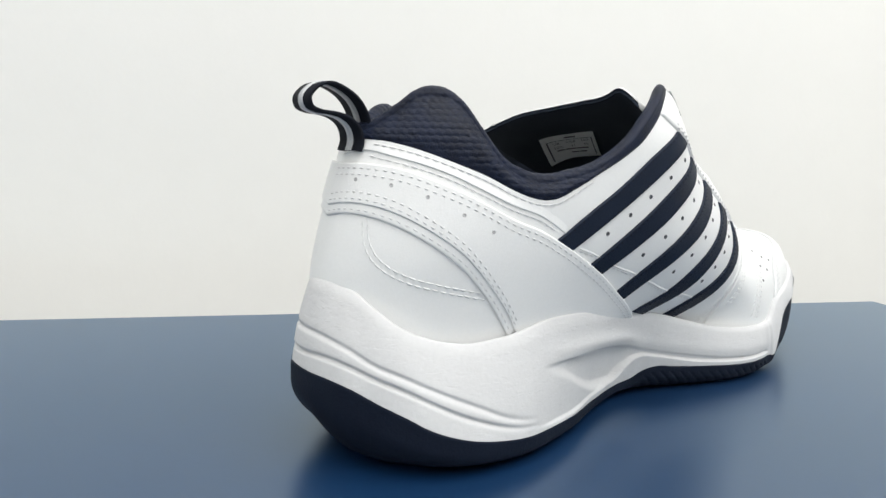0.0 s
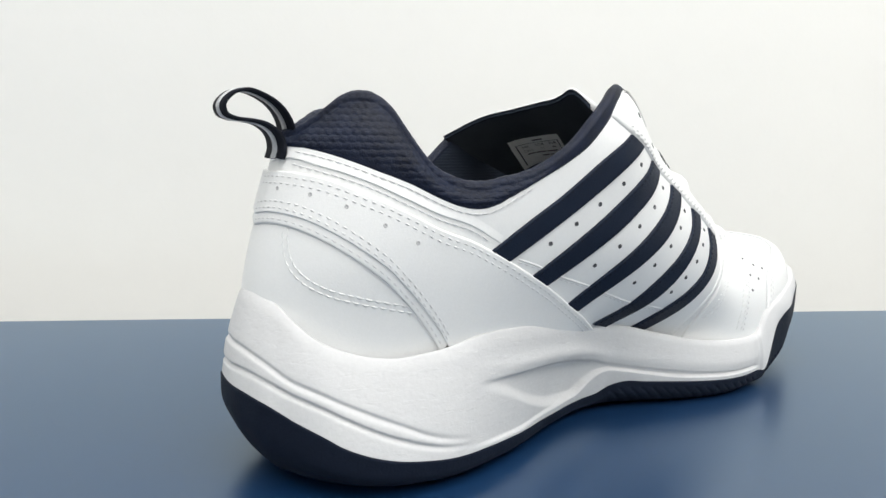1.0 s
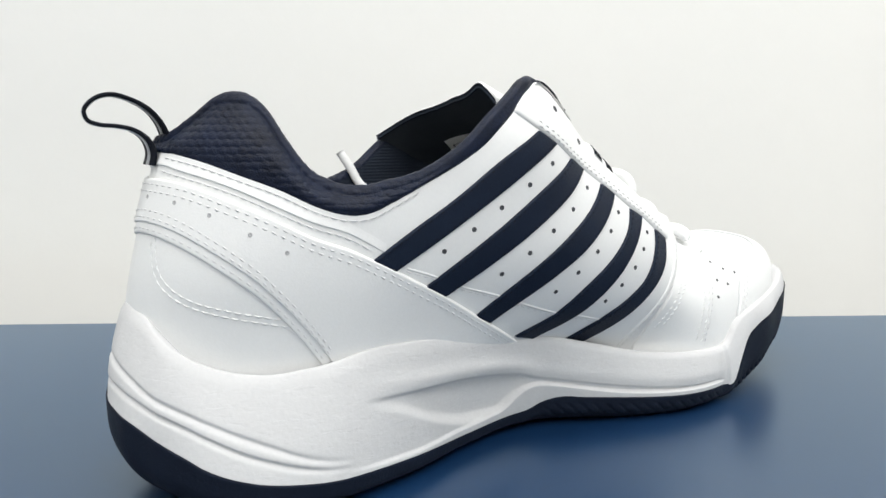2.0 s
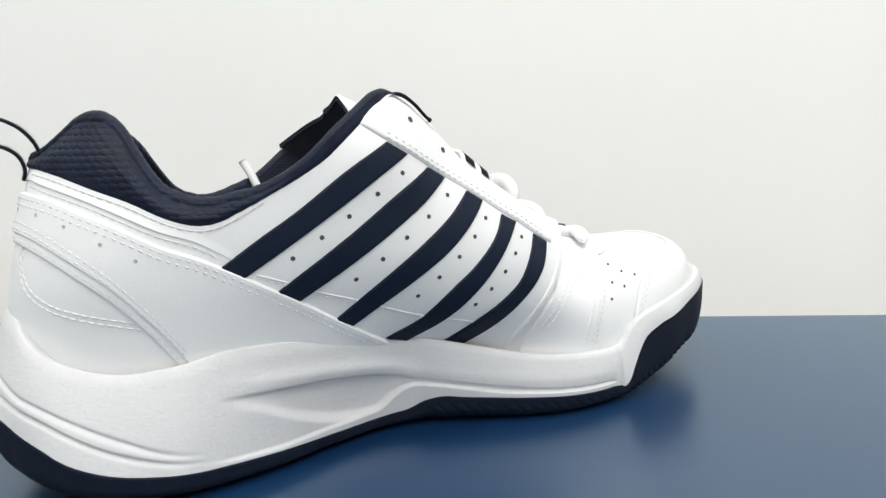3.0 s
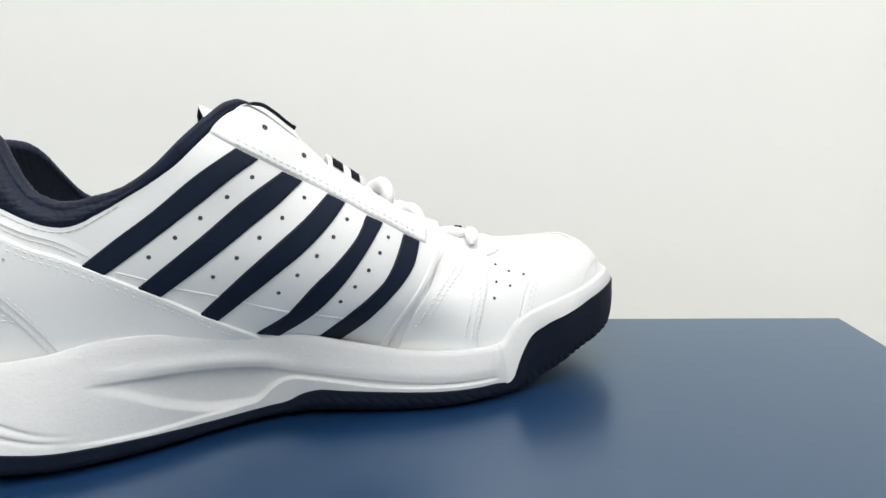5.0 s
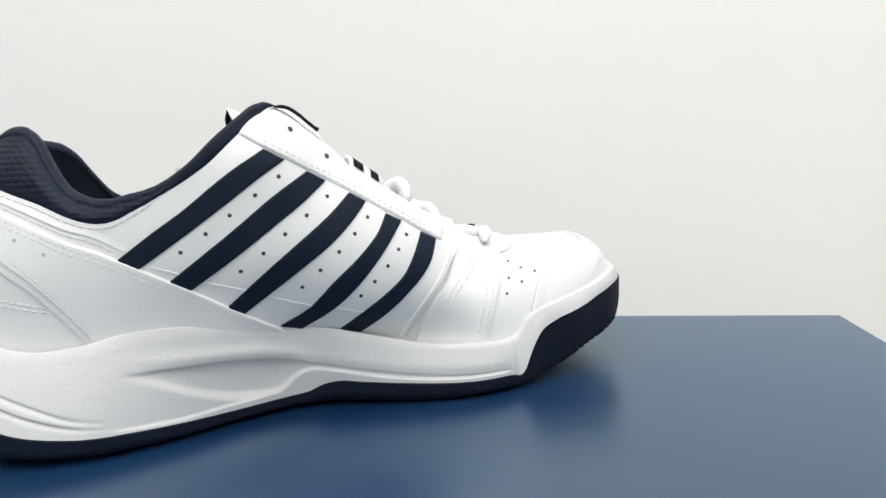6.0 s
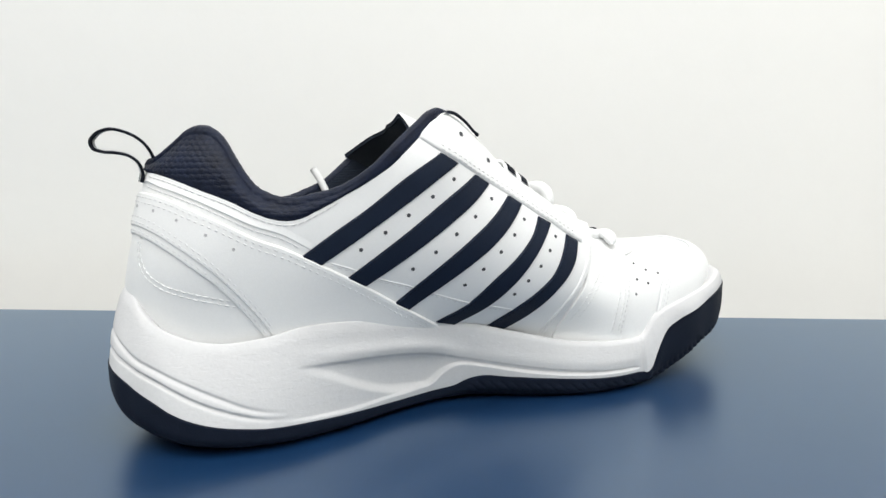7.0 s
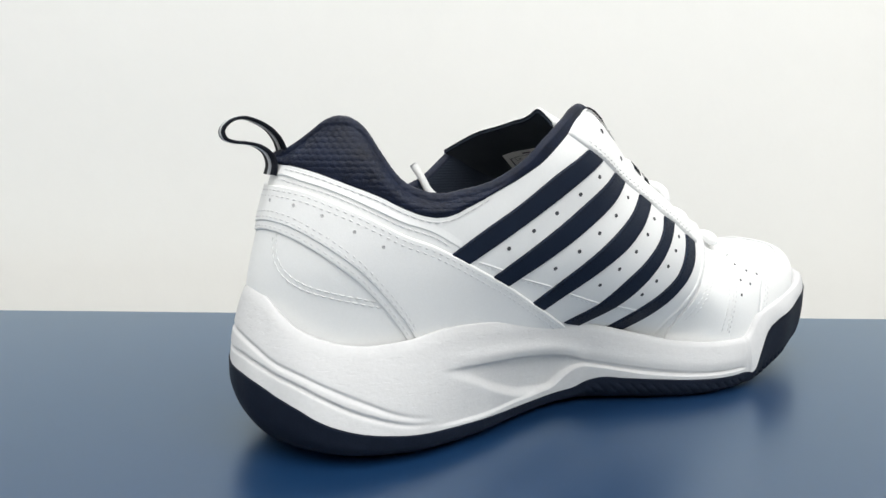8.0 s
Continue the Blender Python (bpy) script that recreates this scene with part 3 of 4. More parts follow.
def build_overlays():
    foot = lambda s: float(upper_foot(s))
    # heel panel between the diagonal seam and the heel band
    low = HEEL_UP + [(1.9, 0.0425), (2.4, 0.0415), (2.93, 0.0400)]
    overlay("rear_panel", on_upper, BAND_1, low, 0.0014, WHITE_LEATHER, shoe, n=120, m=40, rim=0.0006, ends=False)
    ledge("collar_band", on_upper, RIDGE_2 + [(1.80, 0.0808)], 0.0034, 0.00055, WHITE_LEATHER, shoe)
    overlay("heel_band", on_upper, shift(HEEL_UP, 0.003), HEEL_LOW, 0.0008, WHITE_LEATHER, shoe, n=100, rim=0.0005, ends=False)
    far_side = lambda pts, lift: (lambda p: np.stack([p[..., 0], 2 * axis(p[..., 0]) - p[..., 1], p[..., 2]], -1))(on_upper(pts, lift))
    overlay("heel_band", far_side, shift(HEEL_UP, 0.003), HEEL_LOW, 0.0008, WHITE_LEATHER, shoe, n=100, rim=0.0005, ends=False)
    overlay("rear_panel", far_side, BAND_1, low, 0.0014, WHITE_LEATHER, shoe, n=120, m=40, rim=0.0006, ends=False)
    overlay("eyestay", on_upper, STAY_UP, STAY_LOW, 0.0009, WHITE_LEATHER, shoe, "white eyelet panel along the laces", n=90, rim=0.0014)
    overlay("eyestay", far_side, [(q, z - float(far_drop(q)) * float(ease((z - 0.088) / 0.02))) for q, z in STAY_UP], [(q, z - 0.7 * float(far_drop(q)) * float(ease((z - 0.088) / 0.02))) for q, z in STAY_LOW], 0.0013, WHITE_LEATHER, shoe, n=90, rim=0.0014)
    for a, b in STRIPES:
        a, b = resample(a, 12), resample(b, 12)
        a, b = a + (b - a) * 0.08, b + (b - a) * 0.03
        a[0], b[0] = a[0] + (a[0] - a[1]) * 0.14, b[0] + (b[0] - b[1]) * 0.14
        st = overlay("stripe", on_upper, a, b, 0.0009, NAVY_SUEDE, shoe, "raised navy synthetic stripe", n=90, m=14, rim=0.0005)
        mid = lambda w: [tuple(np.array(p) * (1 - w) + np.array(q) * w) for p, q in zip(resample(a, 12), resample(b, 12))]
        for w in (0.13, 0.87):
            stitches("stitching", on_upper, mid(w), st, 0.0009, 0.0024, 0.0015, 0.00022, NAVY_WEB)
    # the top edge of the eyestay folds inwards and ends in a navy binding
    t = np.linspace(2.93, 3.34, 30)
    rim = resample([(0.1490, -0.0232, 0.1368), (0.1540, -0.0213, 0.1364), (0.1592, -0.0202, 0.1330), (0.1630, -0.0180, 0.1296), (0.1664, -0.0158, 0.1268)], 30)
    lower = on_upper(np.stack([t, white_top(t) - 0.0008], -1), np.full(30, 0.0012))
    k = np.linspace(0, 1, 8)
    fold = lower[:, None] * (1 - k)[None, :, None] + rim[:, None] * k[None, :, None]
    sheet("eyestay_fold", fold - np.array([0, 0, 0.0008]) * k[None, :, None], WHITE_LEATHER, shoe)
    v, f = tube_data(rim, np.interp(np.arange(30), [0, 3, 27, 29], [0.0004, 0.0008, 0.0008, 0.0012]), 8)
    mesh_object("eyestay_binding", v, f, NAVY_WEB, shoe, "narrow navy binding")
    # thread seams
    rows = [
        ([(t, float(white_top(t)) - 0.0017) for t in np.linspace(0.32, 2.05, 22)], 0.0003),
        (shift(RIDGE_2[1:], -0.0016), 0.0003), (shift(BAND_1, -0.0020), 0.0014), (shift(BAND_1, -0.0042), 0.0014),
        (shift(HEEL_UP, 0.0018), 0.0014), (shift(HEEL_UP, 0.0040), 0.0014), ([((a[0] + b[0]) / 2, (a[1] + b[1]) / 2) for a, b in zip(HEEL_UP, HEEL_LOW)], 0.0008),
        (shift(STAY_LOW[1:-1], 0.0011), 0.0009), (shift(STAY_LOW[1:-1], 0.0028), 0.0009),
    ]
    for line, lift in rows:
        stitches("stitching", on_upper, line, shoe, lift, mat=SEAM)
    arc = [(0.344, 0.0855), (0.376, 0.0791), (0.433, 0.0738), (0.523, 0.0695), (0.651, 0.0658), (0.837, 0.0626), (1.052, 0.0597), (1.19, 0.0582)]
    for k in (0.0, 1.0):
        stitches("stitching", on_upper, [(s + 0.035 * k * (1 - min(1, i / 4)), z + 0.0021 * k) for i, (s, z) in enumerate(arc)], shoe, 0.0001, 0.0031, 0.0029, 0.00032)
    # sewn cord across the lower side, between the stripes
    sewn = [(1.925, 0.0762), (2.094, 0.0733), (2.338, 0.0680), (2.636, 0.0630), (2.917, 0.0574), (3.172, 0.0528), (3.440, 0.0494), (3.771, 0.0448)]
    overlay("seam_fold", on_upper, sewn, shift(sewn, -0.0012), 0.00028, WHITE_LEATHER, shoe, n=90, m=6, rim=0.0007)
    stitches("stitching", on_upper, shift(sewn, -0.0015), shoe, 0.0001, mat=SEAM)
    # toe cap and vamp overlay
    cap = [(0.2625, 0.020), (0.2642, 0.062), (0.2657, 0.084), (0.2684, 0.130), (0.2726, 0.171), (0.2800, 0.208), (0.2906, 0.252), (0.2986, 0.297), (0.3056, 0.366), (0.3085, 0.43), (0.3095, 0.5), (0.3085, 0.57), (0.3056, 0.634), (0.2985, 0.703), (0.2906, 0.748), (0.28, 0.79), (0.27, 0.86), (0.263, 0.985)]
    tip = [(0.300, 0.02), (0.303, 0.05), (0.308, 0.1), (0.315, 0.16), (0.322, 0.22), (0.3255, 0.28), (0.3302, 0.35), (0.3316, 0.43), (0.3320, 0.5), (0.3316, 0.57), (0.3302, 0.65), (0.3255, 0.72), (0.318, 0.85), (0.30, 0.98)]
    overlay("toe_cap", on_vamp, cap, tip, 0.0011, WHITE_LEATHER, shoe, "white toe cap panel", n=90, m=40, rim=0.0009, ends=False)
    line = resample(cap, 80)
    # added grey tube that draws the shadow line of the raised cap edge
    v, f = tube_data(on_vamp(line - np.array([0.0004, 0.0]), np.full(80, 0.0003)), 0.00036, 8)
    mesh_object("toe_edge_shade", v, f, EDGE_SHADE, shoe, "thin grey line drawn for the shade along the toe cap edge")
    stitches("stitching", on_vamp, [(x + 0.003, p) for x, p in cap[:8]], shoe, 0.0011, mat=SEAM)
    stitches("stitching", on_vamp, [(x + 0.0055, p) for x, p in cap[:8]], shoe, 0.0011, mat=SEAM)
    front = [(0.2405, 0.015), (0.2412, 0.041), (0.2422, 0.069), (0.2446, 0.119), (0.2482, 0.194), (0.2503, 0.257), (0.2520, 0.323), (0.2536, 0.376), (0.2550, 0.44), (0.2555, 0.5)]
    back = [(0.205, 0.015), (0.207, 0.041), (0.209, 0.069), (0.213, 0.119), (0.220, 0.194), (0.225, 0.257), (0.230, 0.323), (0.233, 0.376), (0.235, 0.44), (0.236, 0.5)]
    overlay("vamp_overlay", on_vamp, front, back, 0.0012, WHITE_LEATHER, shoe, n=70, m=40, rim=0.0006, ends=False)
    tab = [(0.2440, 0.325), (0.2524, 0.333), (0.2572, 0.351), (0.2615, 0.39), (0.2637, 0.43), (0.2640, 0.5), (0.2637, 0.57), (0.2615, 0.61), (0.2572, 0.649), (0.2524, 0.667), (0.2440, 0.675)]
    overlay("tongue_tab", on_vamp, tab, [(0.243, p) for x, p in tab], 0.0014, WHITE_LEATHER, shoe, n=50, m=20, rim=0.0008)
    zz1 = [(0.2392, 0.318), (0.2305, 0.222), (0.2218, 0.157), (0.2170, 0.112), (0.2129, 0.071)]
    zz2 = [(0.2450, 0.308), (0.2415, 0.209), (0.2402, 0.162), (0.2379, 0.113), (0.2356, 0.057), (0.2352, 0.041)]
    for line in (zz1, zz2):
        for dx in (0.0, 0.0032):
            stitches("stitching", on_vamp, [(x + dx, p) for x, p in line], shoe, 0.0013, 0.0026, 0.0025, 0.00030, zigzag=0.0006)
    stitches("stitching", on_vamp, [(x - 0.0012, p) for x, p in front[1:7]], shoe, 0.0012, 0.0026, 0.0018, 0.0003, mat=SEAM)
    edge = [(float(front_edge(z)) + 0.004, z) for z in np.linspace(0.0768, 0.026, 14)]
    overlay("front_binding", on_upper, edge, [(q - 0.07, z) for q, z in edge], 0.0004, WHITE_LEATHER, shoe, n=60, m=10, rim=0.0008)
    stitches("stitching", on_upper, [(q - 0.045, z) for q, z in edge], shoe, 0.0007, 0.0026, 0.0016, 0.00022)
    # punched holes
    rows = [
        [(2.190, 0.0805), (2.394, 0.0874), (2.589, 0.0943), (2.795, 0.1017), (2.987, 0.1086)],
        [(2.632, 0.0709), (2.824, 0.0780), (3.005, 0.0853), (3.186, 0.0922), (3.366, 0.0992)],
        [(3.112, 0.0617), (3.270, 0.0687), (3.433, 0.0759), (3.576, 0.0828), (3.699, 0.0891)],
        [(3.605, 0.0550), (3.729, 0.0611), (3.850, 0.0675), (3.956, 0.0741), (4.043, 0.0799)],
    ]
    for row in rows:
        for at in row:
            pierced("perforation", on_upper, at, 0.00075, shoe)
    for at in [(0.245, 0.0986), (0.525, 0.0974), (0.759, 0.0940), (0.978, 0.0883), (1.186, 0.0826)]:
        pierced("perforation", on_upper, at, 0.0006, shoe, PIN, 0.0014)
    for at in [(0.2553, 0.284), (0.2612, 0.239), (0.2686, 0.206), (0.2535, 0.205), (0.2602, 0.173), (0.2512, 0.149)]:
        pierced("perforation", on_vamp, at, 0.0006, shoe)
    for at in [(3.092, 0.1269), (3.378, 0.1153)]:
        pierced("eyelet", on_upper, at, 0.00105, shoe, HOLE, 0.0009, "lace eyelet with its inner shade put in as dark colour")


# ---- sole ----
OUTLINE = [(0.0034, 0.005), (0.0058, -0.008), (0.0128, -0.017), (0.022, -0.0228), (0.034, -0.0270), (0.055, -0.0345), (0.075, -0.0385), (0.100, -0.0345), (0.125, -0.0230), (0.150, -0.0140),
           (0.180, -0.0140), (0.210, -0.0180), (0.240, -0.0205), (0.257, -0.0192), (0.280, -0.0120), (0.299, -0.0030), (0.3156, 0.0085), (0.3286, 0.0225), (0.3356, 0.0380), (0.3374, 0.053),
           (0.333, 0.068), (0.322, 0.081), (0.295, 0.089), (0.260, 0.090), (0.220, 0.086), (0.180, 0.077), (0.140, 0.064), (0.100, 0.056), (0.070, 0.052), (0.045, 0.044), (0.022, 0.031), (0.008, 0.018)]
sole_top = curve([(0.003, 0.0630), (0.0055, 0.0633), (0.009, 0.0624), (0.014, 0.0609), (0.02, 0.0569), (0.028, 0.0507), (0.038, 0.0461), (0.05, 0.0436), (0.065, 0.0445), (0.085, 0.0480), (0.105, 0.0484), (0.125, 0.0467), (0.145, 0.0432),
                  (0.165, 0.0391), (0.185, 0.0339), (0.205, 0.0289), (0.225, 0.0262), (0.24, 0.0254), (0.2485, 0.0252), (0.2555, 0.0275), (0.261, 0.0334), (0.268, 0.0374), (0.277, 0.0395), (0.29, 0.0417), (0.303, 0.0437), (0.316, 0.0466), (0.326, 0.0492), (0.336, 0.0498)])
sole_line = curve([(0.003, 0.0322), (0.0055, 0.0324), (0.009, 0.0324), (0.014, 0.0314), (0.02, 0.0280), (0.028, 0.0232), (0.038, 0.0183), (0.05, 0.0138), (0.065, 0.0106), (0.085, 0.0089), (0.105, 0.0079), (0.12, 0.0070), (0.135, 0.0070), (0.148, 0.0077),
                   (0.155, 0.0086), (0.162, 0.0115), (0.169, 0.0130), (0.18, 0.0121), (0.2, 0.0106), (0.225, 0.0089), (0.243, 0.0083), (0.25, 0.0083), (0.2535, 0.0080), (0.2575, 0.0102), (0.261, 0.0178), (0.2665, 0.0259), (0.277, 0.0314), (0.29, 0.0343), (0.303, 0.0370),
                   (0.316, 0.0402), (0.326, 0.0424), (0.336, 0.0424)])
# how far the wall stands out from the outline along the black line and along the top edge, on the near and the far side
line_near = curve([(0.003, 0.0002), (0.0055, 0.0018), (0.009, 0.0041), (0.014, 0.0074), (0.02, 0.0096), (0.028, 0.0129), (0.038, 0.0149), (0.05, 0.0138), (0.065, 0.0093), (0.085, 0.0030), (0.105, 0.0002), (0.12, -0.0006), (0.135, -0.0008), (0.148, -0.0004),
                   (0.155, 0.0004), (0.162, 0.0013), (0.169, 0.0027), (0.18, 0.0042), (0.2, 0.0054), (0.225, 0.0046), (0.243, 0.0012), (0.25, -0.0004), (0.261, -0.0014), (0.2665, -0.0024), (0.29, -0.0027), (0.303, -0.0032), (0.316, -0.0023), (0.326, -0.0026), (0.3325, -0.0040), (0.336, -0.0055)])
line_far = curve([(0.003, 0.0002), (0.02, 0.0006), (0.04, 0.0020), (0.08, 0.0010), (0.25, 0.0), (0.316, -0.0020), (0.336, -0.0055)])
top_near = curve([(0.003, -0.0064), (0.0055, -0.0064), (0.009, -0.0056), (0.014, -0.0034), (0.02, 0.0010), (0.028, 0.0040), (0.038, 0.0040), (0.05, 0.0024), (0.065, -0.0006), (0.085, -0.0018), (0.105, 0.0006), (0.125, 0.0054), (0.145, 0.0070),
                  (0.165, 0.0071), (0.185, 0.0057), (0.205, 0.0041), (0.225, 0.0026), (0.24, 0.0006), (0.248, -0.0012), (0.2555, -0.0042), (0.261, -0.0053), (0.277, -0.0054), (0.29, -0.0064), (0.303, -0.0056), (0.316, -0.0047), (0.326, -0.0050), (0.336, -0.0098)])
top_far = curve([(0.003, -0.0064), (0.03, -0.0030), (0.1, 0.0005), (0.25, -0.0010), (0.3, -0.0045), (0.326, -0.0070), (0.336, -0.0111)])
sole_base = curve([(0.003, 0.0132), (0.006, 0.0096), (0.010, 0.0068), (0.016, 0.0044), (0.024, 0.0022), (0.034, 0.0004), (0.045, 0.0), (0.13, 0.0), (0.15, 0.0006), (0.169, 0.0012), (0.2, 0.0), (0.235, 0.0), (0.2616, 0.0024), (0.277, 0.0066), (0.2966, 0.0125), (0.3156, 0.0176), (0.3375, 0.0235)])
groove_1 = curve([(0.003, 0.0470), (0.0055, 0.0467), (0.009, 0.0458), (0.014, 0.0440), (0.02, 0.0402), (0.028, 0.0362), (0.038, 0.0317), (0.05, 0.0260), (0.065, 0.0188), (0.080, 0.0150)])
groove_2 = curve([(0.003, 0.0388), (0.0055, 0.0396), (0.009, 0.0398), (0.014, 0.0388), (0.02, 0.0360), (0.028, 0.0322), (0.038, 0.0275), (0.05, 0.0215), (0.065, 0.0156), (0.085, 0.0124)])
lip = curve([(0.06, 0.0135), (0.07, 0.0125), (0.085, 0.0108), (0.10, 0.0100), (0.12, 0.0102), (0.136, 0.0110), (0.1443, 0.0128), (0.148, 0.0165), (0.1517, 0.0190), (0.1565, 0.0203), (0.1671, 0.0190), (0.1791, 0.0166), (0.1911, 0.0144),
             (0.2058, 0.0127), (0.2283, 0.0112), (0.26, 0.0106)])
scoop_top = curve([(0.07, 0.0334), (0.09, 0.0330), (0.11, 0.0322), (0.130, 0.0302), (0.143, 0.0278), (0.150, 0.0262), (0.156, 0.0242), (0.1671, 0.0218), (0.1911, 0.0174), (0.2157, 0.0141), (0.2412, 0.0124), (0.26, 0.0120)])
scoop_low = curve([(0.070, 0.0330), (0.077, 0.0318), (0.085, 0.0288), (0.096, 0.0245), (0.110, 0.0170), (0.124, 0.0110), (0.135, 0.0090), (0.26, 0.0080)])

def outline(n):
    p = np.array(OUTLINE)
    q = np.concatenate([p[-3:], p, p[:4]])
    d = np.concatenate([[0], np.cumsum(np.linalg.norm(np.diff(q, axis=0), axis=1))])
    fx, fy = curve(list(zip(d, q[:, 0]))), curve(list(zip(d, q[:, 1])))
    t = np.linspace(d[3], d[3 + len(p)], n, endpoint=False)
    xy = np.stack([fx(t), fy(t)], -1)
    tan = np.roll(xy, -1, 0) - np.roll(xy, 1, 0)
    nrm = np.stack([tan[:, 1], -tan[:, 0]], -1)
    nrm = -nrm if np.sum((xy - xy.mean(0)) * nrm) < 0 else nrm
    return xy, nrm / np.linalg.norm(nrm, axis=1)[:, None]


def build_sole():
    n = 1000
    xy, nrm = outline(n)
    x = xy[:, 0]
    close = xy[:, 1] < axis(np.clip(x, 0, 0.34)) + 0.004
    out_line, out_top = np.where(close, line_near(x), line_far(x)), np.where(close, top_near(x), top_far(x))
    # midsole wall
    rows = []
    for v in np.linspace(0, 1, 84):
        z = sole_line(x) + (sole_top(x) - sole_line(x)) * v
        o = out_line * (1 - v) + out_top * v + 0.0012 * np.sin(np.pi * v) * (1 - 0.6 * ease((x - 0.25) / 0.01)) - 0.0008 * np.clip((v - 0.88) / 0.12, 0, 1) ** 2
        fade = 1 - ease((x - 0.055) / 0.025)
        for g, deep, wide in ((groove_1, 0.0011, 0.0008), (groove_2, 0.0011, 0.0008)):
            o = o - deep * fade * np.exp(-((z - g(x) + 0.0006) / wide) ** 2)
        bead = (z < groove_1(x)) & (z > groove_2(x))
        o = o + np.where(bead, 0.0002 * fade, 0)
        # pinched waist: lip line and scoop
        above = ease((z - lip(x) + 0.0005) / 0.0011)
        band = ease((x - 0.072) / 0.02) * (1 - ease((x - 0.246) / 0.005))
        o = o - 0.0011 * above * band
        reach = ease((x - 0.074) / 0.045) * (1 - 0.70 * ease((x - 0.138) / 0.024)) * (1 - ease((x - 0.246) / 0.005))
        under = ease((scoop_top(x) - z) / np.where(x < 0.15, 0.0022, 0.0014))
        floor = ease((z - scoop_low(x)) / 0.0045)
        o = o - 0.0033 * reach * under * above * floor * np.where(close, 1.0, 0.6)
        o = o + 0.0012 * reach * np.exp(-((z - scoop_top(x) - 0.003) / 0.003) ** 2)
        # toe bumper stands proud
        o = o + 0.0011 * (1 - ease((x - 0.28) / 0.04)) * ease((x - 0.2518 + (z - 0.02) * 0.12) / 0.0012)
        rows.append(np.column_stack([xy + nrm * o[:, None], z]))
    last = rows[-1]
    for d, dz in ((0.0006, 0.0003), (0.0016, 0.0002), (0.0034, -0.0006), (0.0060, -0.0022), (0.0110, -0.0070)):
        rows.append(np.column_stack([last[:, :2] - nrm * d, sole_top(x) + dz]))
    sheet("midsole", np.stack(rows, 1), WHITE_FOAM, shoe, "thick sculpted white foam midsole", wrap_u=True)
    # outsole: side wall, rounded lower edge, tread
    rows = []
    top, low = sole_line(x), sole_base(x)
    bend = np.interp(x, [0.003, 0.012, 0.03], [0.28, 0.28, 0.35])
    for v in np.linspace(0, 1, 26):
        z = top + (low - top) * v
        o = out_line + 0.0005 - np.interp(x, [0.003, 0.012, 0.035, 0.09, 0.24, 0.27, 0.336], [0.0068, 0.0106, 0.0155, 0.0095, 0.0065, 0.0018, 0.0018]) * np.clip((v - bend) / (1 - bend), 0, 1) ** 2.2
        ribs = 0.5 + 0.5 * np.sin((x + 1.1 * (z - 0.005)) * 2 * np.pi / 0.0052)
        o = o - 0.0005 * (ribs > 0.86) * ease((x - 0.160) / 0.004) * (1 - ease((x - 0.247) / 0.004)) * ease((v - 0.15) / 0.1)
        o = o - 0.0008 * (ribs > 0.82) * ease((x - 0.256) / 0.004) * ease((v - 0.80) / 0.08)
        rows.append(np.column_stack([xy + nrm * o[:, None], z]))
    rows.insert(0, np.column_stack([xy + nrm * (out_line - 0.004)[:, None], top + 0.0006]))
    rows.insert(1, np.column_stack([xy + nrm * (out_line + 0.0002)[:, None], top + 0.0004]))
    rows.append(np.column_stack([xy + nrm * (np.minimum(out_line, 0.004) - 0.0100)[:, None], np.maximum(low - 0.0004, 0)]))
    rows.append(np.column_stack([xy - nrm * 0.014, np.maximum(low - 0.0010, 0)]))
    p = np.stack(rows, 1)
    v, f = grid_data(p, wrap_u=True)
    m = p.shape[1]
    f.append(tuple(i * m + m - 1 for i in range(n)))
    mesh_object("outsole", v, f, NAVY_RUBBER, shoe, "dark navy rubber outsole with ribbed tread")


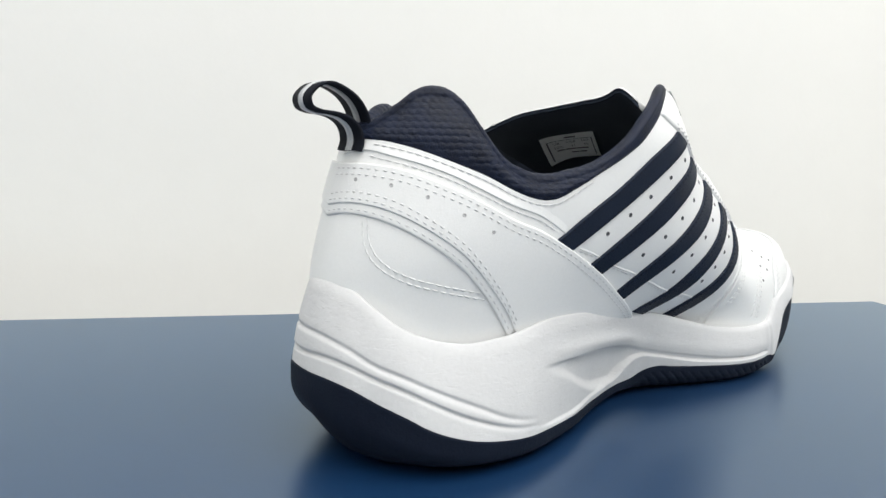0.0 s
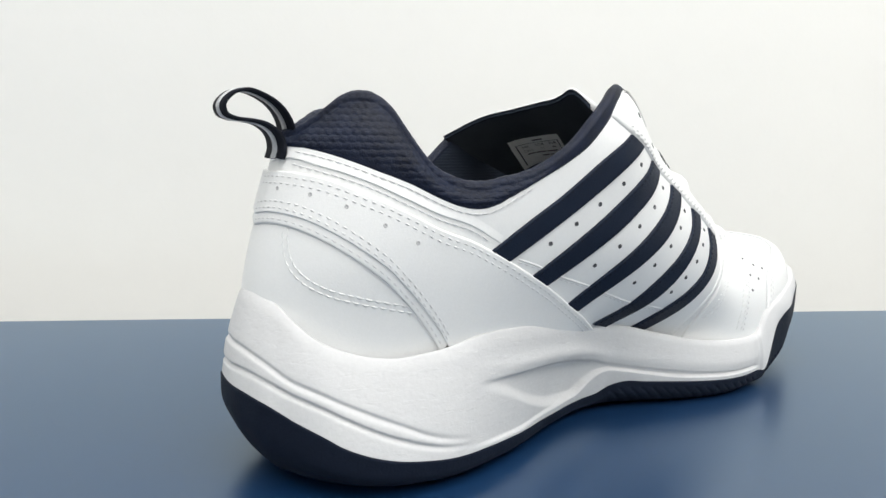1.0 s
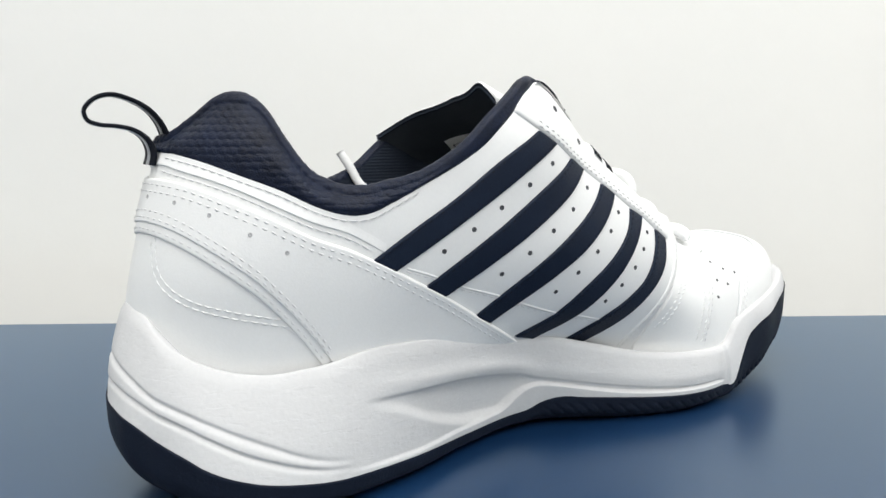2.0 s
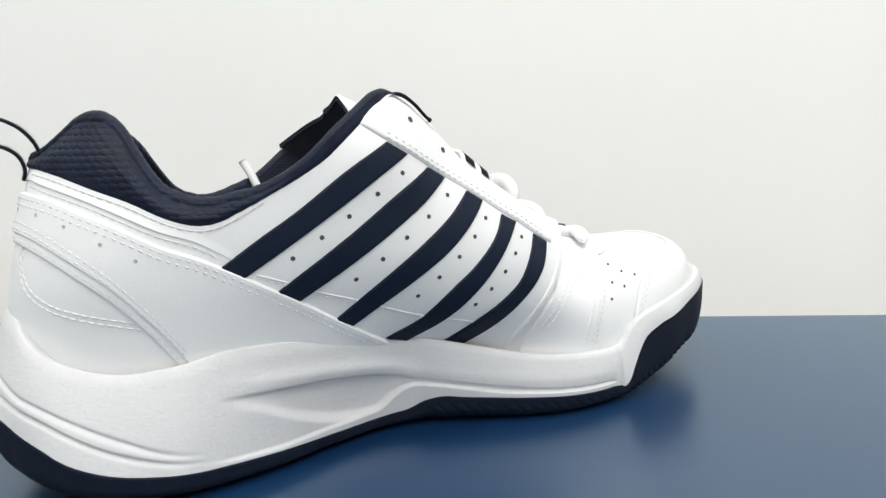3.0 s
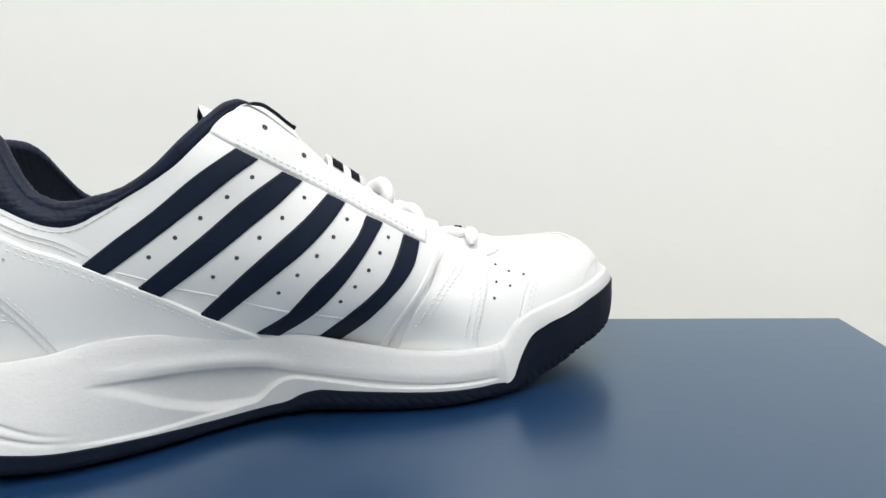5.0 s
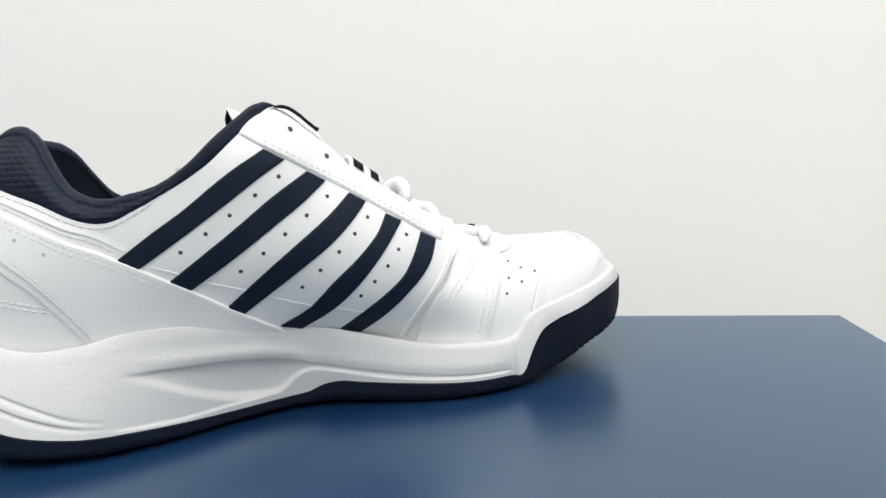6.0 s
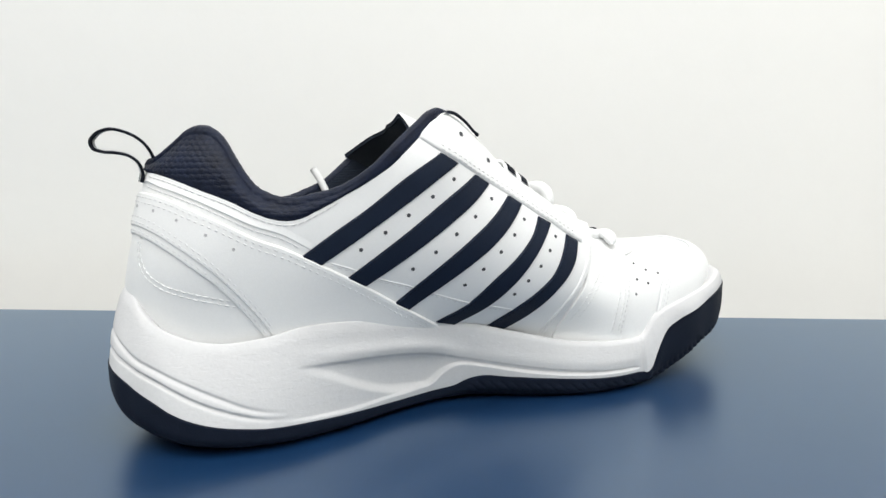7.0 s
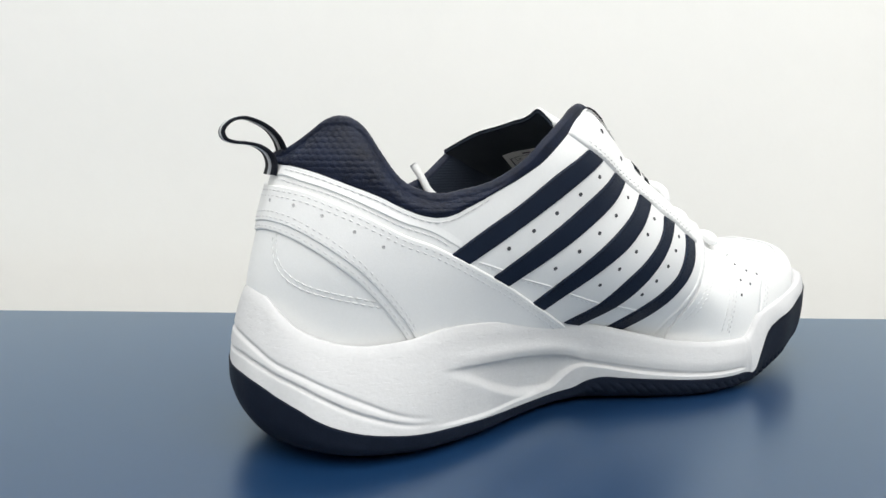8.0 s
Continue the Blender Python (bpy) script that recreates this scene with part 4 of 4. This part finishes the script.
# ---- tongue, laces, pull tab, label ----
def build_tongue():
    edge_n = resample([(0.250, 0.012, 0.0655), (0.236, 0.010, 0.0705), (0.215, 0.005, 0.0845), (0.186, -0.0080, 0.1035), (0.160, -0.0180, 0.1192), (0.143, -0.0235, 0.1335), (0.1312, -0.0240, 0.1410)], 40)
    edge_f = resample([(0.250, 0.050, 0.0655), (0.236, 0.052, 0.0705), (0.215, 0.054, 0.0830), (0.186, 0.055, 0.0960), (0.160, 0.058, 0.1065), (0.137, 0.060, 0.1150), (0.1180, 0.060, 0.1220)], 40)
    w = np.concatenate([np.linspace(0, 0.16, 9)[:-1], np.linspace(0.16, 1, 18)])
    arch = curve([(0, 0.004), (0.25, 0.005), (0.5, 0.0055), (0.75, 0.0050), (1, -0.0006)])
    mid = edge_n[:, None] * (1 - w)[None, :, None] + edge_f[:, None] * w[None, :, None]
    bow = np.sin(np.pi * np.clip(w * 0.94 + 0.03, 0, 1)) ** 0.8
    up = np.array([0.55, 0.0, 0.83])
    front = mid + up * (arch(np.linspace(0, 1, 40))[:, None] * bow[None])[..., None]
    front = front - np.array([0.2, 0, 0.98]) * (np.linspace(0.25, 1, 40)[:, None] * 0.006 * np.clip(1 - w / 0.13, 0, 1)[None] ** 2)[..., None]
    front = front - np.array([0.1, 0, 0.99]) * (np.linspace(0.3, 1, 40)[:, None] * 0.010 * np.clip((w - 0.78) / 0.22, 0, 1)[None] ** 2)[..., None]
    steps = np.linspace(0, 39, 40)
    # the tip: a peak near the collar, then an edge that bows forward
    tip_w = [0, 0.06, 0.11, 0.17, 0.34, 0.62, 0.86, 1]
    tip_at = [(0.1325, -0.0276, 0.1314), (0.1312, -0.0222, 0.1357), (0.1306, -0.0184, 0.1368), (0.1294, -0.0140, 0.1344), (0.1284, -0.0020, 0.1324), (0.1302, 0.0200, 0.1303), (0.1245, 0.0440, 0.1256), (0.1150, 0.0560, 0.1180)]
    tip = np.stack([curve(list(zip(tip_w, column)))(w) for column in zip(*tip_at)], -1)
    front = front + (tip - front[39])[None] * (np.clip((steps - 16) / 23, 0, 1) ** 1.4)[:, None, None]

    def trimmed(p, trim, cut, wide):
        reach = 1 - trim - cut * np.clip(1 - w / wide, 0, 1) ** 2
        return np.stack([np.stack([np.interp(steps * reach[j], steps, p[:, j, k]) for k in range(3)], -1) for j in range(26)], 1)

    thick = np.interp(steps, [0, 28, 37, 39], [0.0055, 0.0055, 0.0030, 0.0020])
    back = trimmed(front, 0.006, 0.006, 0.20) - up * thick[:, None, None]
    front = trimmed(front, 0.0, 0.002, 0.12)
    # the white face turns over both side edges
    side_n = np.stack([front[:, 0] * (1 - k) + back[:, 0] * k - np.array([0, 1.0, 0]) * (0.0010 * math.sin(math.pi * k) * np.clip((39 - steps) / 4, 0, 1))[:, None] for k in (1.0, 0.8, 0.6, 0.4, 0.2)], 1)
    side_f = np.stack([front[:, -1] * (1 - k) + back[:, -1] * k for k in (0.3, 0.7, 1.0)], 1)
    sheet("tongue", np.concatenate([side_n, front, side_f], 1), WHITE_CLOTH, shoe, "padded white tongue")
    sheet("tongue_lining", back[18:], BRIGHTENED_LINING, shoe, "dark navy lining on the back of the tongue")
    ahead = front[-1] - front[-2]
    ahead = ahead / np.linalg.norm(ahead, axis=1)[:, None]
    ahead = ahead * np.clip(w / 0.06, 0, 1)[:, None]
    across = lambda k: front[-1] * (1 - k) + back[-1] * k + ahead * 0.0008 * math.sin(math.pi * min(1, k * 1.15))
    sheet("tongue_edge", np.stack([across(k) for k in np.linspace(0, 0.36, 4)], 1), WHITE_CLOTH, shoe)
    sheet("tongue_binding", np.stack([across(k) for k in np.linspace(0.36, 1, 7)], 1), NAVY_LINING, shoe, "dark navy binding along the tip of the tongue")
    rim = back[-1, :]
    v, f = tube_data(rim, 0.0005, 10)
    mesh_object("tongue_rim", v, f, NAVY_LINING, shoe)
    # webbing lace keeper with two dark stripes: a loop standing over the tongue
    loop_y = [-0.0176, -0.0160, -0.0143, -0.0127, -0.0100, 0.0020, 0.0130, 0.0220, 0.0270]
    loop_z = [-0.0068, -0.0032, -0.0002, 0.0011, 0.0015, 0.0015, 0.0008, -0.0020, -0.0080]

    def keeper(x0, x1, y0, y1, mat, name, lift, label=""):
        y = np.linspace(y0, y1, 40)
        top = np.interp(y, loop_y, loop_z)
        rows = [np.stack([np.full(40, x), y + 0.35 * (x - 0.1834) - lift, 0.1111 - (x - 0.1834) * 0.71 + top + lift], -1) for x in np.linspace(x0, x1, 4)]
        down = np.array([0.3, -0.5, 0.8]) * 0.0011
        p = np.array([rows[0] - down] + rows + [rows[-1] - down] + [r - down for r in rows[::-1]])
        sheet(name, p, mat, shoe, label, wrap_u=True)
    keeper(0.1796, 0.1950, -0.0176, 0.027, WHITE_CLOTH, "lace_keeper", 0.0)
    keeper(0.1813, 0.1857, -0.0154, 0.024, NAVY_WEB, "keeper_stripe", 0.0003, "black woven stripe")
    keeper(0.1890, 0.1926, -0.0154, 0.024, NAVY_WEB, "keeper_stripe", 0.0003, "black woven stripe")
    # padded foot of the tongue with a dark stitched bar
    v, f = tube_data(resample([(0.2330, 0.0220, 0.0745), (0.2425, 0.0220, 0.0735), (0.2500, 0.0220, 0.0705)], 20), np.interp(np.linspace(0, 1, 20), [0, 0.1, 0.5, 0.9, 1], [0.001, 0.0027, 0.0032, 0.0026, 0.001]), 14)
    mesh_object("tongue_foot", v, f, WHITE_CLOTH, shoe)
    v, f = tube_data(resample([(0.2410, 0.0215, 0.0767), (0.2428, 0.0215, 0.0766), (0.2446, 0.0215, 0.0762)], 8), 0.0006, 8)
    mesh_object("tongue_bar", v, f, NAVY_WEB, shoe, "small dark stitched bar")
    return back, up


def build_label(back, up):
    # woven size label sewn to the back of the tongue
    tl, tr, bl, br = np.array([(33.3, 21.85), (32.9, 14.6), (27.4, 23.5), (26.5, 16.7)])

    def at(a, b, lift=0.0011):
        k = (bl * (1 - a) + br * a) * (1 - b) + (tl * (1 - a) + tr * a) * b
        i, j = int(k[0]), int(k[1])
        fi, fj = k[0] - i, k[1] - j
        q = (back[i, j] * (1 - fi) + back[i + 1, j] * fi) * (1 - fj) + (back[i, j + 1] * (1 - fi) + back[i + 1, j + 1] * fi) * fj
        return q - up * lift

    grid = np.linspace(0, 1, 9)
    lab = sheet("size_label", np.array([[at(a, b, 0.0008) for b in grid] for a in grid]), LABEL, shoe, "small grey-white woven size label with dark print")
    bars = [(0.40, 0.60, 0.86, 0.91), (0.20, 0.34, 0.385, 0.425), (0.36, 0.55, 0.385, 0.425), (0.57, 0.80, 0.385, 0.425), (0.44, 0.58, 0.245, 0.285), (0.60, 0.74, 0.245, 0.285), (0.08, 0.93, 0.785, 0.80), (0.08, 0.10, 0.10, 0.79), (0.91, 0.93, 0.10, 0.79)]
    for a0, a1, b0, b1 in bars:
        A, B = np.meshgrid(np.linspace(a0, a1, 6), np.linspace(b0, b1, 3), indexing="ij")
        q = np.array([[at(a, b) for a, b in zip(ra, rb)] for ra, rb in zip(A, B)])
        sheet("print", q, INK, lab)
    for word, a0, b0 in (("UK", 0.17, 0.64), ("USA", 0.41, 0.65), ("EUR", 0.69, 0.66), ("10\u00bd", 0.16, 0.49), ("11", 0.47, 0.50), ("46", 0.72, 0.51)):
        text = bpy.data.curves.new("print", "FONT")
        text.body, text.size, text.resolution_u = word, 1.0, 2
        ob = new("print", text)
        flat = bpy.data.meshes.new_from_object(ob.evaluated_get(bpy.context.evaluated_depsgraph_get()))
        bpy.data.objects.remove(ob)
        for vert in flat.vertices:
            vert.co = Vector(at(a0 + vert.co.x * 0.095, b0 + vert.co.y * 0.125))
        flat.materials.clear()
        flat.materials.append(INK)
        new("print", flat).parent = lab


def build_laces():
    spans = [((0.2042, -0.0010, 0.0994), (0.2060, 0.054, 0.0925), 0.0100, 0.001), ((0.2180, 0.0010, 0.0865), (0.2195, 0.056, 0.0830), 0.0075, 0.001)]
    for a, b, sink, rise in spans:
        a, b = np.array(a), np.array(b)
        pts = [a + (-0.0010, -0.0060, -sink), a + (0.0006, -0.0055, -0.45 * sink), a + (0.0006, -0.0030, -0.12 * sink), a, a + (b - a) * 0.25 + (-0.002, 0, rise), a + (b - a) * 0.5 + (-0.003, 0, rise),
               a + (b - a) * 0.75 + (-0.002, 0, rise), b, b + (0.0005, 0.0040, -0.005), b + (0.0, 0.0040, -0.010)]
        v, f = tube_data(resample(pts, 52), np.interp(np.linspace(0, 1, 52), [0, 0.06, 0.16, 0.3, 1], [0.0026, 0.0036, 0.0042, 0.0042, 0.0040]), 16, 0.8, 0, (1, 0, 0.6))
        mesh_object("lace", v, f, WHITE_CLOTH, shoe, "white cotton shoelace")
    v, f = tube_data(resample([(0.2452, 0.0035, 0.0702), (0.2458, 0.0055, 0.0718), (0.2466, 0.0085, 0.0730), (0.2476, 0.0130, 0.0737), (0.2490, 0.0240, 0.0730), (0.2500, 0.0360, 0.0700)], 40), np.interp(np.linspace(0, 1, 40), [0, 0.03, 0.08, 0.16, 0.4, 1], [0.0003, 0.0018, 0.0027, 0.0032, 0.0032, 0.0026]), 16, 0.9)
    mesh_object("lace", v, f, WHITE_CLOTH, shoe, "white cotton shoelace")
    # loose lace end over the far side of the collar
    v, f = tube_data(resample([(0.0972, 0.0545, 0.1103), (0.1010, 0.0515, 0.1035), (0.1040, 0.0485, 0.0970), (0.115, 0.044, 0.090)], 24), 0.0019, 10)
    mesh_object("lace_end", v, f, WHITE_CLOTH, shoe, "loose white lace end with a stiff tip")


def build_pull_tab():
    loop = resample([(0.0208, 0.1085), (0.0216, 0.1120), (0.0202, 0.1168), (0.0164, 0.1199), (0.0116, 0.1211), (0.0066, 0.1216), (0.0036, 0.1229), (0.0028, 0.1255), (0.0051, 0.1289), (0.0101, 0.1309),
                     (0.0161, 0.1296), (0.0218, 0.1262), (0.0252, 0.1219), (0.0268, 0.1178), (0.0276, 0.1140)], 70)
    tan = np.gradient(loop, axis=0)
    nrm = np.stack([tan[:, 1], -tan[:, 0]], -1)
    nrm /= np.linalg.norm(nrm, axis=1)[:, None]
    # slight twist of the band
    yc = curve([(0, 0.0000), (20, -0.0005), (35, -0.001), (50, 0.0015), (69, 0.0040)])(np.arange(70))

    slant = curve([(0, -0.25), (15, -0.18), (30, -0.10), (42, -0.10), (69, -0.22)])(np.arange(70))

    def band(y0, y1, t):
        prof = [(y0, t), (y1, t), (y1, -t), (y0, -t)]
        rows = np.array([[(l[0] + nn[0] * h + k * (c + y) + 0.0001, c + y, l[1] + nn[1] * h) for y, h in prof] for l, nn, c, k in zip(loop, nrm, yc, slant)])
        return rows
    tab = sheet("pull_tab", band(-0.0061, 0.0061, 0.00055), NAVY_WEB, shoe, "black webbing heel loop with a grey centre stripe", wrap_v=True)
    sheet("tab_stripe", band(-0.0016, 0.0016, 0.00075), GREY_WEB, tab, "grey reflective stripe", wrap_v=True)


build_sole()
build_upper()
build_collar()
build_overlays()
tongue_back, tongue_up = build_tongue()
build_label(tongue_back, tongue_up)
build_laces()
build_pull_tab()
